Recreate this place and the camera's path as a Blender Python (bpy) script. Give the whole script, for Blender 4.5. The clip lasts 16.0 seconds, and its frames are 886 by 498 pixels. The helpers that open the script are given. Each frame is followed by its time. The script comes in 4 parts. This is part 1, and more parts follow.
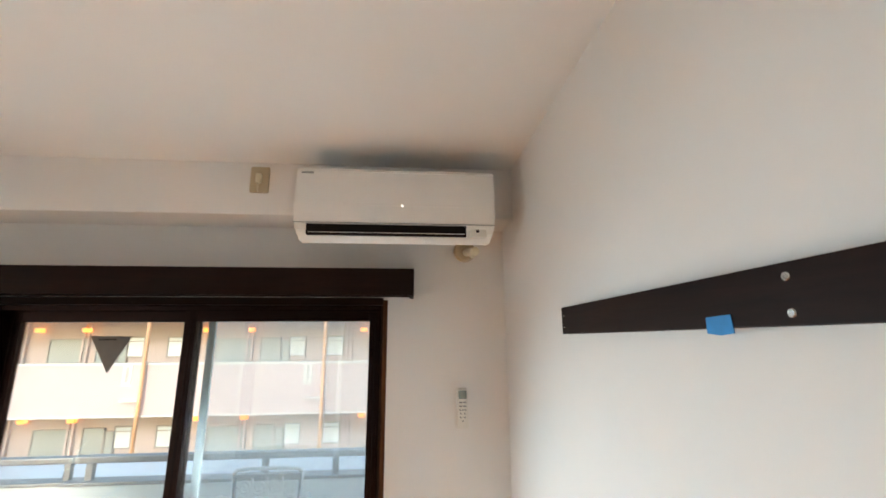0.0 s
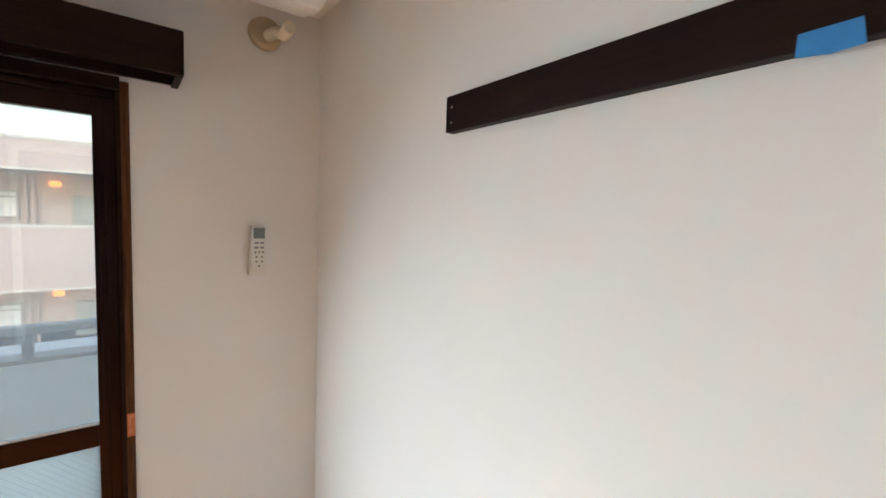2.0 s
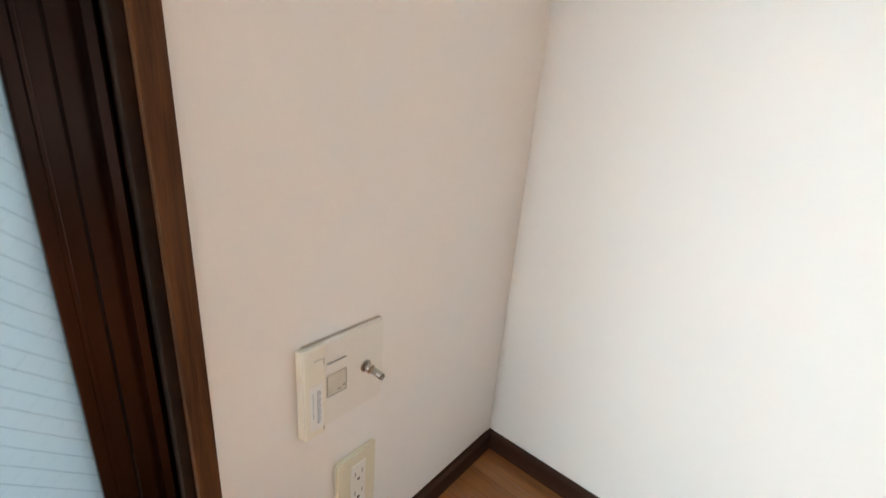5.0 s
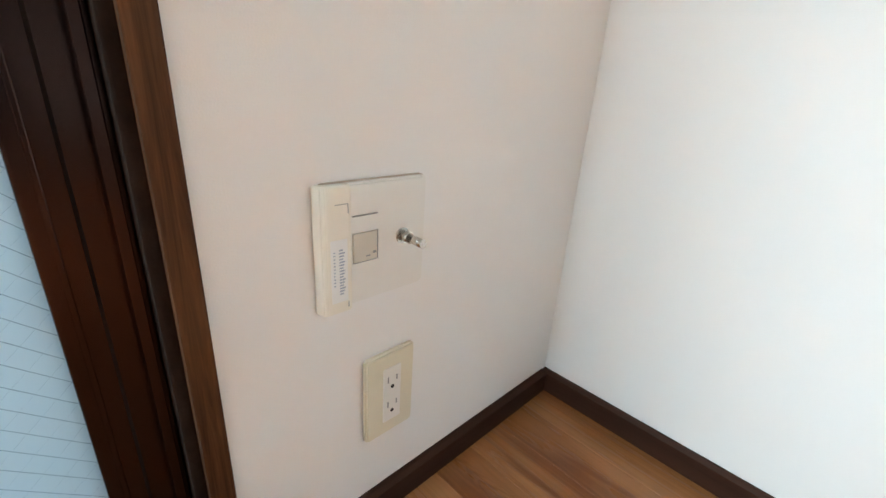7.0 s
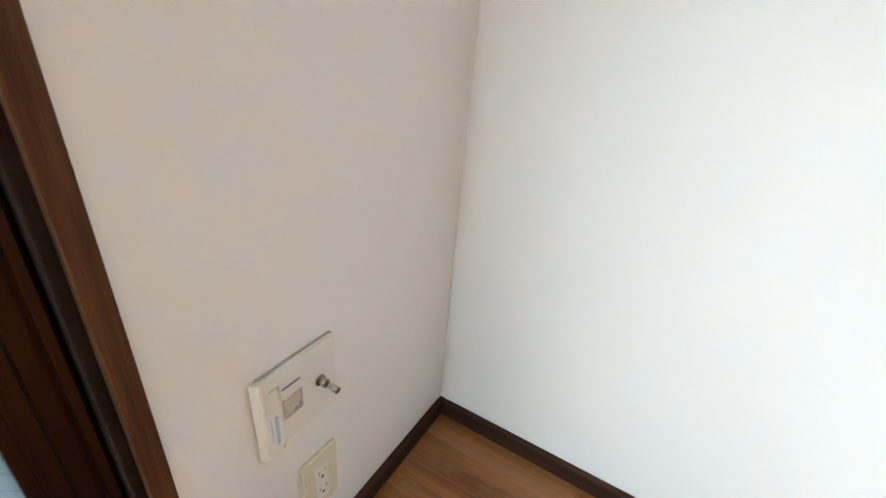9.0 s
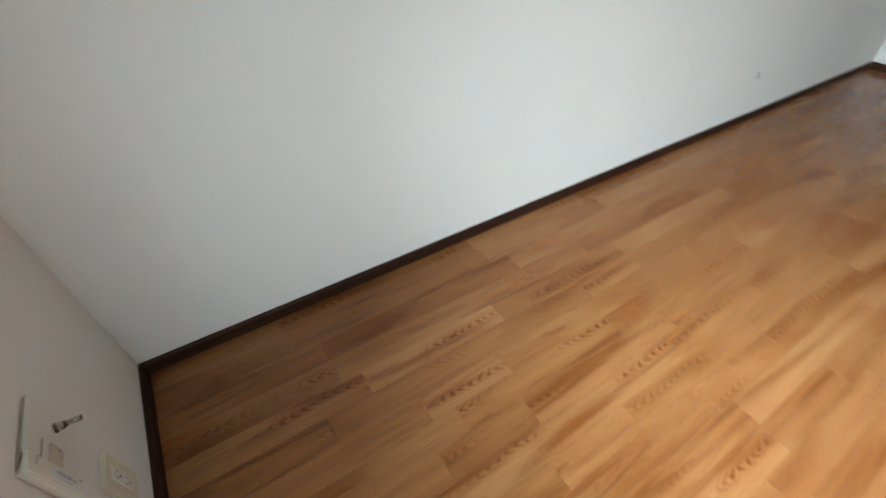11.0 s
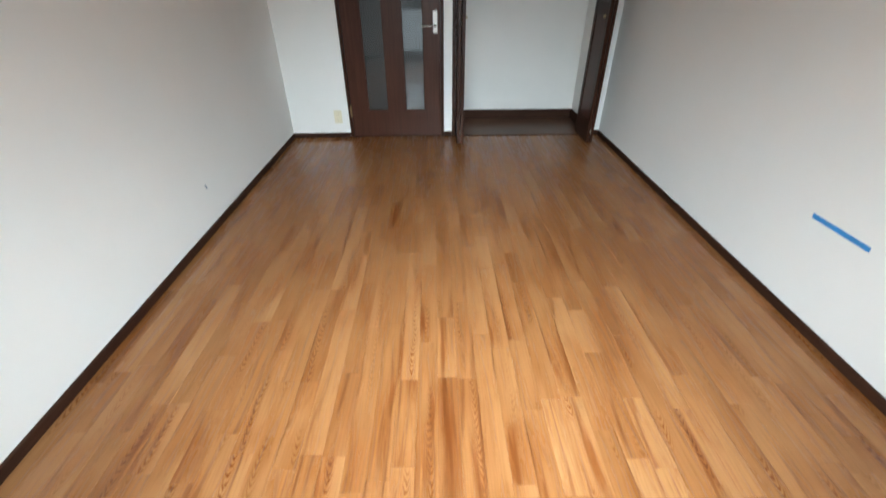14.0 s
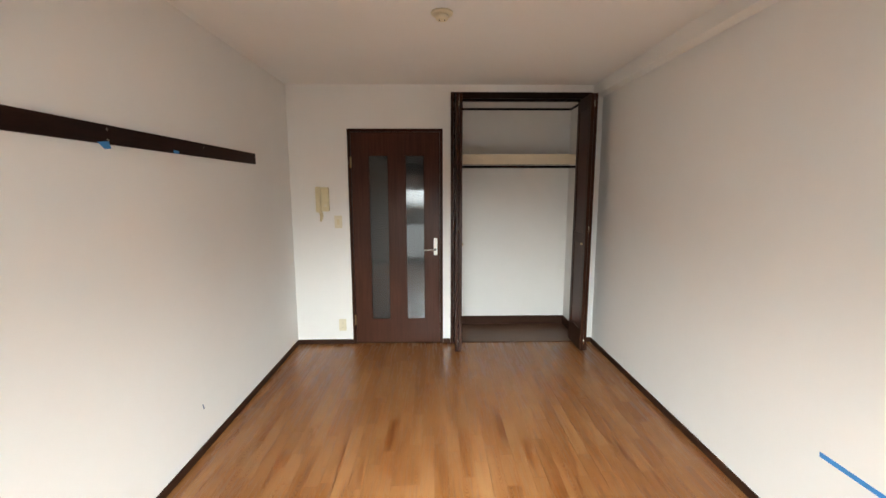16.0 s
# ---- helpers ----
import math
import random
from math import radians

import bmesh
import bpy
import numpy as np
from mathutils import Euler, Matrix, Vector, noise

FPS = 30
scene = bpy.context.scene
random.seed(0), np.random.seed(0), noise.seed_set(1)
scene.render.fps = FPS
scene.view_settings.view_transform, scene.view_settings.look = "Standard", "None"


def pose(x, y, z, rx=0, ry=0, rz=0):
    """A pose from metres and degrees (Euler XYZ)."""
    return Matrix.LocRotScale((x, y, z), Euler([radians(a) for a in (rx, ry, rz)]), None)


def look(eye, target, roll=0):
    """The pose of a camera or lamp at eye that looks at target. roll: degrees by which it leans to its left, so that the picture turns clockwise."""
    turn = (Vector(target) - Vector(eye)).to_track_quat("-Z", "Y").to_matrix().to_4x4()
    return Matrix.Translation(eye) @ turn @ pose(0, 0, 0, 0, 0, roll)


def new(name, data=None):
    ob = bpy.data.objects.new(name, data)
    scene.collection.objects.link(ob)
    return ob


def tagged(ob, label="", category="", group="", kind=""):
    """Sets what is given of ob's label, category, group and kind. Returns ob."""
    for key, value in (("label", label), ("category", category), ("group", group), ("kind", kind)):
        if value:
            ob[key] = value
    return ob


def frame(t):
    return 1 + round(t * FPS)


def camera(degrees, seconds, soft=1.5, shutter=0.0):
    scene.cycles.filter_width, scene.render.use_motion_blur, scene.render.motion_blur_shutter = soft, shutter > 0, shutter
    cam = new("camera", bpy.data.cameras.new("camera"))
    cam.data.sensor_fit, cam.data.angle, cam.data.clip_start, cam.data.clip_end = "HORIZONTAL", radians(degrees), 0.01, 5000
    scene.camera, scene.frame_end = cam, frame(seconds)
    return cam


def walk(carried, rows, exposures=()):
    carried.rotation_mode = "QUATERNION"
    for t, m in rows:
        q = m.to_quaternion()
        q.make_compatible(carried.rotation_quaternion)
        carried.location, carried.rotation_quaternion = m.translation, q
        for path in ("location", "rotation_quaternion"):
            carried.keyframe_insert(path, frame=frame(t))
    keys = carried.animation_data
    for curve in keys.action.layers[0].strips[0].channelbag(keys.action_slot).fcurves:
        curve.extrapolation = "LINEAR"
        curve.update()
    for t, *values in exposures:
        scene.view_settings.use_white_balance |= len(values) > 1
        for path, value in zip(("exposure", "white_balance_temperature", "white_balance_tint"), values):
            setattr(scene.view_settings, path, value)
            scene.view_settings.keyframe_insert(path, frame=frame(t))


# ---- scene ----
# ---------------------------------------------------------------- camera and walk
cam = camera(93.6, 16.0, soft=1.5, shutter=0.3)
PATH = [
    (0, look((-0.48, -2.017, 1.699), (-0.309, -0.071, 2.125), -0.3)),
    (0.5, look((-0.485, -1.977, 1.667), (-0.076, -0.041, 1.959), -0.4)),
    (1, look((-0.48, -1.889, 1.59), (0.24, -0.027, 1.712), 0.1)),
    (1.5, look((-0.503, -1.706, 1.547), (0.476, 0.037, 1.522), 1.1)),
    (2, look((-0.588, -1.546, 1.525), (0.629, 0.034, 1.379), 2.0)),
    (2.5, look((-0.765, -1.38, 1.457), (0.676, -0.013, 1.22), 2.1)),
    (3, look((-0.788, -1.189, 1.321), (0.711, 0.099, 1.012), 1.6)),
    (3.5, look((-0.702, -0.909, 1.27), (0.786, 0.339, 0.794), 2.2)),
    (4, look((-0.755, -0.69, 1.1), (0.817, 0.43, 0.582), 1.6)),
    (4.5, look((-0.722, -0.453, 0.948), (0.758, 0.705, 0.266), 4.1)),
    (4.7, look((-0.708, -0.402, 0.847), (0.774, 0.766, 0.185), 4.7)),
    (6.8, look((-0.642, -0.336, 0.54), (0.685, 0.987, -0.159), 3.8)),
    (7, look((-0.642, -0.332, 0.543), (0.683, 0.982, -0.174), 3.9)),
    (7.5, look((-0.651, -0.333, 0.534), (0.686, 0.977, -0.169), 4.2)),
    (8, look((-0.667, -0.334, 0.56), (0.725, 0.903, -0.17), 4.5)),
    (8.2, look((-0.666, -0.349, 0.595), (0.751, 0.858, -0.137), 4.8)),
    (10.3, look((-0.765, -0.35, 1.092), (0.746, -0.556, -0.201), 3.5)),
    (10.7, look((-0.828, -0.354, 1.072), (0.523, -0.908, -0.295), 2.4)),
    (11, look((-0.916, -0.355, 1.046), (0.287, -1.151, -0.339), 1.6)),
    (11.4, look((-1.089, -0.493, 1.139), (-0.132, -1.466, -0.321), 0.1)),
    (11.5, look((-1.136, -0.47, 1.158), (-0.248, -1.493, -0.314), 0.2)),
    (12, look((-1.298, -0.608, 1.118), (-0.746, -1.824, -0.371), -0.9)),
    (12.5, look((-1.334, -0.544, 1.168), (-1.106, -1.834, -0.343), -0.7)),
    (13, look((-1.341, -0.52, 1.185), (-1.295, -1.836, -0.32), -0.9)),
    (13.5, look((-1.36, -0.514, 1.203), (-1.372, -1.938, -0.201), -0.4)),
    (14, look((-1.362, -0.537, 1.299), (-1.386, -2.208, 0.2), -0.4)),
    (14.5, look((-1.343, -0.513, 1.405), (-1.382, -2.364, 0.648), -0.2)),
    (15, look((-1.399, -0.504, 1.47), (-1.425, -2.448, 0.999), -0.1)),
    (15.5, look((-1.376, -0.496, 1.53), (-1.432, -2.469, 1.205), -0.0)),
    (16, look((-1.362, -0.505, 1.529), (-1.4, -2.484, 1.242), -0.1)),
]
EXPOSURES = [(0.0, 1.75, 6650, 7), (0.5, 1.7, 6700, 8), (1.0, 1.6, 6800, 10), (2.0, 1.5, 6850, 11), (3.2, 1.4, 6750, 9), (4.0, 1.45, 6900, 10), (4.5, 1.65, 7000, 11), (7.0, 1.98, 6450, 7),
             (8.2, 1.98, 6450, 7), (10.5, 0.9, 6700, 7), (11.5, 0.65, 6700, 8), (12.5, 0.75, 6450, 8), (13.5, 0.9, 6450, 8), (14.5, 1.0, 7300, 14), (15.2, 1.3, 7650, 16), (16.0, 1.35, 7700, 15)]
walk(cam, PATH, EXPOSURES)

# ---------------------------------------------------------------- light
SUN_EL, SUN_AZ = 24.0, 200.0          # the sun stands behind the house, low and hazy
world = bpy.data.worlds.new("sky")
scene.world = world
world.use_nodes = True
wn = world.node_tree.nodes
sky = wn.new("ShaderNodeTexSky")
sky.sky_type = "NISHITA"
sky.sun_disc = False
sky.sun_elevation, sky.sun_rotation = radians(SUN_EL), radians(SUN_AZ)
sky.dust_density, sky.air_density, sky.ozone_density = 1.0, 1.5, 1.6
world.node_tree.links.new(sky.outputs[0], wn["Background"].inputs[0])
wn["Background"].inputs[1].default_value = 0.12

sun_data = bpy.data.lights.new("sun", "SUN")
sun_data.energy, sun_data.angle, sun_data.color = 0.42, radians(14), (1.0, 0.92, 0.98)
sun = new("sun", sun_data)
az, el = radians(SUN_AZ), radians(SUN_EL)
toward = Vector((math.sin(az) * math.cos(el), math.cos(az) * math.cos(el), math.sin(el)))
sun.matrix_world = look(toward * 30, (0, 0, 0))

# daylight falling in through the balcony window
def daylight(x, y, z, turn, width, height, power, cone, dip):
    d = bpy.data.lights.new("window_daylight", "AREA")
    d.shape, d.size, d.size_y, d.spread = "RECTANGLE", width, height, radians(cone)
    d.energy, d.color = power, (0.71, 0.885, 1.0)
    ob = new("window_daylight", d)
    flat = math.cos(radians(dip))
    ob.matrix_world = look((x, y, z), (x + math.sin(radians(turn)) * flat, y - math.cos(radians(turn)) * flat, z - math.sin(radians(dip))))


# the frosted lower panes scatter it every way, the clear upper panes let it fall downwards
daylight(-1.45, 0.030, 0.46, 0, 1.58, 0.66, 3.8, 165, 0)
daylight(-1.45, -0.010, 1.33, 0, 1.58, 0.40, 27.5, 77, 35)
daylight(-1.95, -0.025, 1.33, 48, 0.25, 0.40, 4.4, 96, 26)
daylight(-0.95, -0.025, 1.33, -48, 0.25, 0.40, 4.4, 96, 26)

# ---------------------------------------------------------------- materials
MATS = {}


def mat(name, color, rough=0.5, metal=0.0, bump=0.0, bump_scale=200.0, var=0.0, var_scale=3.0, coat=0.0, spec=0.5, stretch=None):
    """A principled surface with colour variation at two scales and fine relief."""
    if name in MATS:
        return MATS[name]
    m = bpy.data.materials.new(name)
    m.use_nodes = True
    nt = m.node_tree
    b = nt.nodes["Principled BSDF"]
    b.inputs["Base Color"].default_value = (*color, 1)
    b.inputs["Roughness"].default_value = rough
    b.inputs["Metallic"].default_value = metal
    b.inputs["Coat Weight"].default_value = coat
    b.inputs["Specular IOR Level"].default_value = spec
    tc = nt.nodes.new("ShaderNodeTexCoord")
    mp = nt.nodes.new("ShaderNodeMapping")
    if stretch:
        mp.inputs["Scale"].default_value = stretch
    nt.links.new(tc.outputs["Object"], mp.inputs[0])
    if var:
        n1 = nt.nodes.new("ShaderNodeTexNoise")
        n1.inputs["Scale"].default_value = var_scale
        n1.inputs["Detail"].default_value = 6
        n1.inputs["Roughness"].default_value = 0.65
        nt.links.new(mp.outputs[0], n1.inputs["Vector"])
        ramp = nt.nodes.new("ShaderNodeValToRGB")
        lo = [max(0, c * (1 - var)) for c in color]
        hi = [min(1, c * (1 + var)) for c in color]
        ramp.color_ramp.elements[0].position, ramp.color_ramp.elements[1].position = 0.3, 0.72
        ramp.color_ramp.elements[0].color, ramp.color_ramp.elements[1].color = (*lo, 1), (*hi, 1)
        nt.links.new(n1.outputs["Fac"], ramp.inputs[0])
        nt.links.new(ramp.outputs[0], b.inputs["Base Color"])
        rr = nt.nodes.new("ShaderNodeMapRange")
        rr.inputs["To Min"].default_value = max(0.03, rough - 0.08)
        rr.inputs["To Max"].default_value = min(1, rough + 0.08)
        nt.links.new(n1.outputs["Fac"], rr.inputs[0])
        nt.links.new(rr.outputs[0], b.inputs["Roughness"])
    if bump:
        n2 = nt.nodes.new("ShaderNodeTexNoise")
        n2.inputs["Scale"].default_value = bump_scale
        n2.inputs["Detail"].default_value = 4
        nt.links.new(mp.outputs[0], n2.inputs["Vector"])
        bp = nt.nodes.new("ShaderNodeBump")
        bp.inputs["Strength"].default_value = bump
        bp.inputs["Distance"].default_value = 0.002
        nt.links.new(n2.outputs["Fac"], bp.inputs["Height"])
        nt.links.new(bp.outputs[0], b.inputs["Normal"])
    MATS[name] = m
    return m


def dark_wood(name, color, light, grain=(60, 60, 3), rough=0.38):
    """Stained wood with streaks along its length."""
    m = bpy.data.materials.new(name)
    m.use_nodes = True
    nt = m.node_tree
    b = nt.nodes["Principled BSDF"]
    tc = nt.nodes.new("ShaderNodeTexCoord")
    mp = nt.nodes.new("ShaderNodeMapping")
    mp.inputs["Scale"].default_value = grain
    n1 = nt.nodes.new("ShaderNodeTexNoise")
    n1.inputs["Scale"].default_value, n1.inputs["Detail"].default_value, n1.inputs["Roughness"].default_value = 1.0, 8, 0.7
    n1.inputs["Distortion"].default_value = 0.6
    n3 = nt.nodes.new("ShaderNodeTexNoise")
    n3.inputs["Scale"].default_value = 2.5
    mixn = nt.nodes.new("ShaderNodeMath")
    mixn.operation = "MULTIPLY_ADD"
    mixn.inputs[1].default_value, mixn.inputs[2].default_value = 0.35, 0.0
    add = nt.nodes.new("ShaderNodeMath")
    add.operation = "ADD"
    ramp = nt.nodes.new("ShaderNodeValToRGB")
    ramp.color_ramp.elements[0].position, ramp.color_ramp.elements[1].position = 0.45, 0.9
    ramp.color_ramp.elements[0].color, ramp.color_ramp.elements[1].color = (*color, 1), (*light, 1)
    bp = nt.nodes.new("ShaderNodeBump")
    bp.inputs["Strength"].default_value, bp.inputs["Distance"].default_value = 0.25, 0.001
    lk = nt.links.new
    lk(tc.outputs["Object"], mp.inputs[0])
    lk(mp.outputs[0], n1.inputs["Vector"])
    lk(tc.outputs["Object"], n3.inputs["Vector"])
    lk(n3.outputs["Fac"], mixn.inputs[0])
    lk(mixn.outputs[0], add.inputs[0])
    lk(n1.outputs["Fac"], add.inputs[1])
    lk(add.outputs[0], ramp.inputs[0])
    lk(ramp.outputs[0], b.inputs["Base Color"])
    lk(n1.outputs["Fac"], bp.inputs["Height"])
    lk(bp.outputs[0], b.inputs["Normal"])
    b.inputs["Roughness"].default_value = rough
    b.inputs["Specular IOR Level"].default_value = 0.12
    return m


def plank_wood(name, per_island):
    """Honey-brown floor strips: each piece has its own tone, soft streaks and a stack of arched figure."""
    m = bpy.data.materials.new(name)
    m.use_nodes = True
    nt = m.node_tree
    lk = nt.links.new
    b = nt.nodes["Principled BSDF"]

    def feed(socket, v):
        if isinstance(v, (int, float)):
            socket.default_value = v
        else:
            lk(v, socket)

    def calc(op, p, q=0.0, r=0.0):
        nd = nt.nodes.new("ShaderNodeMath")
        nd.operation = op
        for k, v in enumerate((p, q, r)):
            feed(nd.inputs[k], v)
        return nd.outputs[0]

    def ranged(v, a0, a1, b0=0.0, b1=1.0):
        nd = nt.nodes.new("ShaderNodeMapRange")
        nd.interpolation_type = "SMOOTHSTEP"
        for k, w in enumerate((v, a0, a1, b0, b1)):
            feed(nd.inputs[k], w)
        return nd.outputs[0]

    def noise(vec, scale, detail, rough=0.5, warp=0.0):
        mp = nt.nodes.new("ShaderNodeMapping")
        mp.inputs["Scale"].default_value = scale
        lk(vec, mp.inputs[0])
        nd = nt.nodes.new("ShaderNodeTexNoise")
        nd.inputs["Scale"].default_value, nd.inputs["Detail"].default_value = 1.0, detail
        nd.inputs["Roughness"].default_value, nd.inputs["Distortion"].default_value = rough, warp
        lk(mp.outputs[0], nd.inputs["Vector"])
        return nd.outputs["Fac"]

    def tinted(base, factor, colour):
        nd = nt.nodes.new("ShaderNodeMix")
        nd.data_type, nd.blend_type = "RGBA", "MULTIPLY"
        feed(nd.inputs["Factor"], factor)
        lk(base, nd.inputs["A"])
        nd.inputs["B"].default_value = (*colour, 1)
        return nd.outputs["Result"]

    if per_island:
        rnd = nt.nodes.new("ShaderNodeNewGeometry").outputs["Random Per Island"]
        local = nt.nodes.new("ShaderNodeNewGeometry").outputs["Position"]
    else:
        rnd = nt.nodes.new("ShaderNodeObjectInfo").outputs["Random"]
        local = nt.nodes.new("ShaderNodeTexCoord").outputs["Object"]
    rnd2 = calc("FRACT", calc("MULTIPLY", rnd, 37.31))
    rnd3 = calc("FRACT", calc("MULTIPLY", rnd, 91.77))
    comb = nt.nodes.new("ShaderNodeCombineXYZ")
    shift = calc("MULTIPLY", rnd, 53.0)
    lk(shift, comb.inputs[1])
    lk(shift, comb.inputs[2])
    addv = nt.nodes.new("ShaderNodeVectorMath")
    addv.operation = "ADD"
    lk(local, addv.inputs[0])
    lk(comb.outputs[0], addv.inputs[1])
    vec = addv.outputs[0]
    sep = nt.nodes.new("ShaderNodeSeparateXYZ")
    lk(local, sep.inputs[0])
    tone = nt.nodes.new("ShaderNodeValToRGB")
    els = tone.color_ramp.elements
    els[0].position, els[0].color = 0.0, (0.238, 0.092, 0.031, 1)
    els[1].position, els[1].color = 1.0, (0.352, 0.164, 0.067, 1)
    for p, c in ((0.15, (0.268, 0.109, 0.038, 1)), (0.55, (0.294, 0.125, 0.046, 1)), (0.88, (0.322, 0.143, 0.056, 1))):
        e = els.new(p)
        e.color = c
    lk(rnd, tone.inputs[0])
    # broad soft streaks along the strip
    streak = noise(vec, (36, 2.2, 1), 5, 0.55, 1.0)
    wide = noise(vec, (9, 2.6, 1), 2, 0.5, 0.4)
    col = tinted(tone.outputs[0], ranged(streak, 0.45, 0.68), (0.60, 0.42, 0.26))
    col = tinted(col, ranged(wide, 0.42, 0.72, 0.0, 0.6), (0.78, 0.62, 0.46))
    # nested arches of late wood on a wandering line down the strip
    wander = noise(vec, (0.5, 5.0, 1), 2)
    centre = calc("ADD", calc("MULTIPLY_ADD", rnd2, 0.050, -0.025), calc("MULTIPLY_ADD", wander, 0.036, -0.018))
    dx = calc("DIVIDE", calc("SUBTRACT", sep.outputs[0], centre), 0.0085)
    dx2 = calc("MULTIPLY", dx, dx)
    ragged = noise(vec, (85, 17, 1), 4, 0.65)
    phase = calc("ADD", calc("MULTIPLY_ADD", sep.outputs[1], 34.0, calc("MULTIPLY", dx2, 0.5)), calc("MULTIPLY_ADD", ragged, 2.3, shift))
    band = calc("MULTIPLY_ADD", calc("SINE", calc("MULTIPLY", phase, 6.2832)), 0.5, 0.5)
    within = calc("EXPONENT", calc("MULTIPLY", dx2, -0.42))
    stretch = ranged(noise(vec, (0.3, 2.4, 1), 1), 0.44, 0.58)
    chosen = ranged(rnd3, 0.25, 0.6)
    place = calc("MULTIPLY", calc("MULTIPLY", within, stretch), chosen)
    col = tinted(col, calc("MULTIPLY", ranged(band, 0.35, 0.95), place), (0.56, 0.35, 0.20))
    # fine pores
    fine = noise(vec, (190, 5, 1), 4, 0.6, 0.4)
    graded = nt.nodes.new("ShaderNodeVectorMath")
    graded.operation = "SCALE"
    lk(col, graded.inputs[0])
    lk(ranged(fine, 0.34, 0.66, 0.94, 1.05), graded.inputs["Scale"])
    lk(graded.outputs[0], b.inputs["Base Color"])
    lk(ranged(streak, 0.2, 0.8, 0.22, 0.31), b.inputs["Roughness"])
    bp = nt.nodes.new("ShaderNodeBump")
    bp.inputs["Strength"].default_value, bp.inputs["Distance"].default_value = 0.03, 0.001
    lk(streak, bp.inputs["Height"])
    lk(bp.outputs[0], b.inputs["Normal"])
    b.inputs["Specular IOR Level"].default_value = 0.34
    return m


def glass(name, tint=(0.95, 0.98, 0.98), gloss=1.0, rough=0.0, haze=0.0):
    """A thin pane: clear, with a mirror gloss that grows at grazing angles."""
    m = bpy.data.materials.new(name)
    m.use_nodes = True
    nt = m.node_tree
    nt.nodes.remove(nt.nodes["Principled BSDF"])
    tr = nt.nodes.new("ShaderNodeBsdfTransparent")
    tr.inputs[0].default_value = (*tint, 1)
    gl = nt.nodes.new("ShaderNodeBsdfGlossy")
    gl.inputs["Roughness"].default_value = rough
    shine = gl.outputs[0]
    if haze:
        broad = nt.nodes.new("ShaderNodeBsdfGlossy")
        broad.inputs["Roughness"].default_value = 0.5
        both = nt.nodes.new("ShaderNodeMixShader")
        both.inputs[0].default_value = haze
        nt.links.new(shine, both.inputs[1])
        nt.links.new(broad.outputs[0], both.inputs[2])
        shine = both.outputs[0]
    fr = nt.nodes.new("ShaderNodeFresnel")
    fr.inputs[0].default_value = 1.5
    sc = nt.nodes.new("ShaderNodeMath")
    sc.operation, sc.inputs[1].default_value = "MULTIPLY", gloss
    mx = nt.nodes.new("ShaderNodeMixShader")
    nt.links.new(fr.outputs[0], sc.inputs[0])
    nt.links.new(sc.outputs[0], mx.inputs[0])
    nt.links.new(tr.outputs[0], mx.inputs[1])
    nt.links.new(shine, mx.inputs[2])
    nt.links.new(mx.outputs[0], nt.nodes["Material Output"].inputs[0])
    return m


def frosted(name, color, mixed=0.75):
    """Figured glass: it scatters the daylight and lets little be seen through."""
    m = bpy.data.materials.new(name)
    m.use_nodes = True
    nt = m.node_tree
    nt.nodes.remove(nt.nodes["Principled BSDF"])
    tl = nt.nodes.new("ShaderNodeBsdfTranslucent")
    tl.inputs[0].default_value = (*color, 1)
    tr = nt.nodes.new("ShaderNodeBsdfTransparent")
    gl = nt.nodes.new("ShaderNodeBsdfGlossy")
    gl.inputs["Roughness"].default_value = 0.25
    n = nt.nodes.new("ShaderNodeTexNoise")
    n.inputs["Scale"].default_value = 350
    tc = nt.nodes.new("ShaderNodeTexCoord")
    nt.links.new(tc.outputs["Object"], n.inputs["Vector"])
    bp = nt.nodes.new("ShaderNodeBump")
    bp.inputs["Strength"].default_value, bp.inputs["Distance"].default_value = 0.3, 0.001
    nt.links.new(n.outputs["Fac"], bp.inputs["Height"])
    nt.links.new(bp.outputs[0], gl.inputs["Normal"])
    m1 = nt.nodes.new("ShaderNodeMixShader")
    m1.inputs[0].default_value = mixed
    m2 = nt.nodes.new("ShaderNodeMixShader")
    m2.inputs[0].default_value = 0.05
    nt.links.new(tr.outputs[0], m1.inputs[1])
    nt.links.new(tl.outputs[0], m1.inputs[2])
    nt.links.new(m1.outputs[0], m2.inputs[1])
    nt.links.new(gl.outputs[0], m2.inputs[2])
    nt.links.new(m2.outputs[0], nt.nodes["Material Output"].inputs[0])
    return m


def lamp_glow(name, color, strength):
    m = bpy.data.materials.new(name)
    m.use_nodes = True
    b = m.node_tree.nodes["Principled BSDF"]
    b.inputs["Base Color"].default_value = (*color, 1)
    b.inputs["Emission Color"].default_value = (*color, 1)
    b.inputs["Emission Strength"].default_value = strength
    return m


WALLPAPER = mat("wallpaper", (0.85, 0.835, 0.81), 0.85, bump=0.16, bump_scale=650, var=0.018, var_scale=1.4, spec=0.25)
CEIL = mat("ceiling_paper", (0.86, 0.845, 0.82), 0.9, bump=0.4, bump_scale=300, var=0.015, var_scale=1.2, spec=0.2)
CLOSET_PAPER = mat("closet_paper", (0.84, 0.82, 0.79), 0.88, bump=0.35, bump_scale=380, var=0.02, var_scale=2, spec=0.2)
BASE = dark_wood("dark_baseboard", (0.026, 0.010, 0.006), (0.058, 0.024, 0.014), (40, 3, 40), 0.6)
BASE_X = dark_wood("dark_baseboard_cross", (0.026, 0.010, 0.006), (0.058, 0.024, 0.014), (3, 40, 40), 0.6)
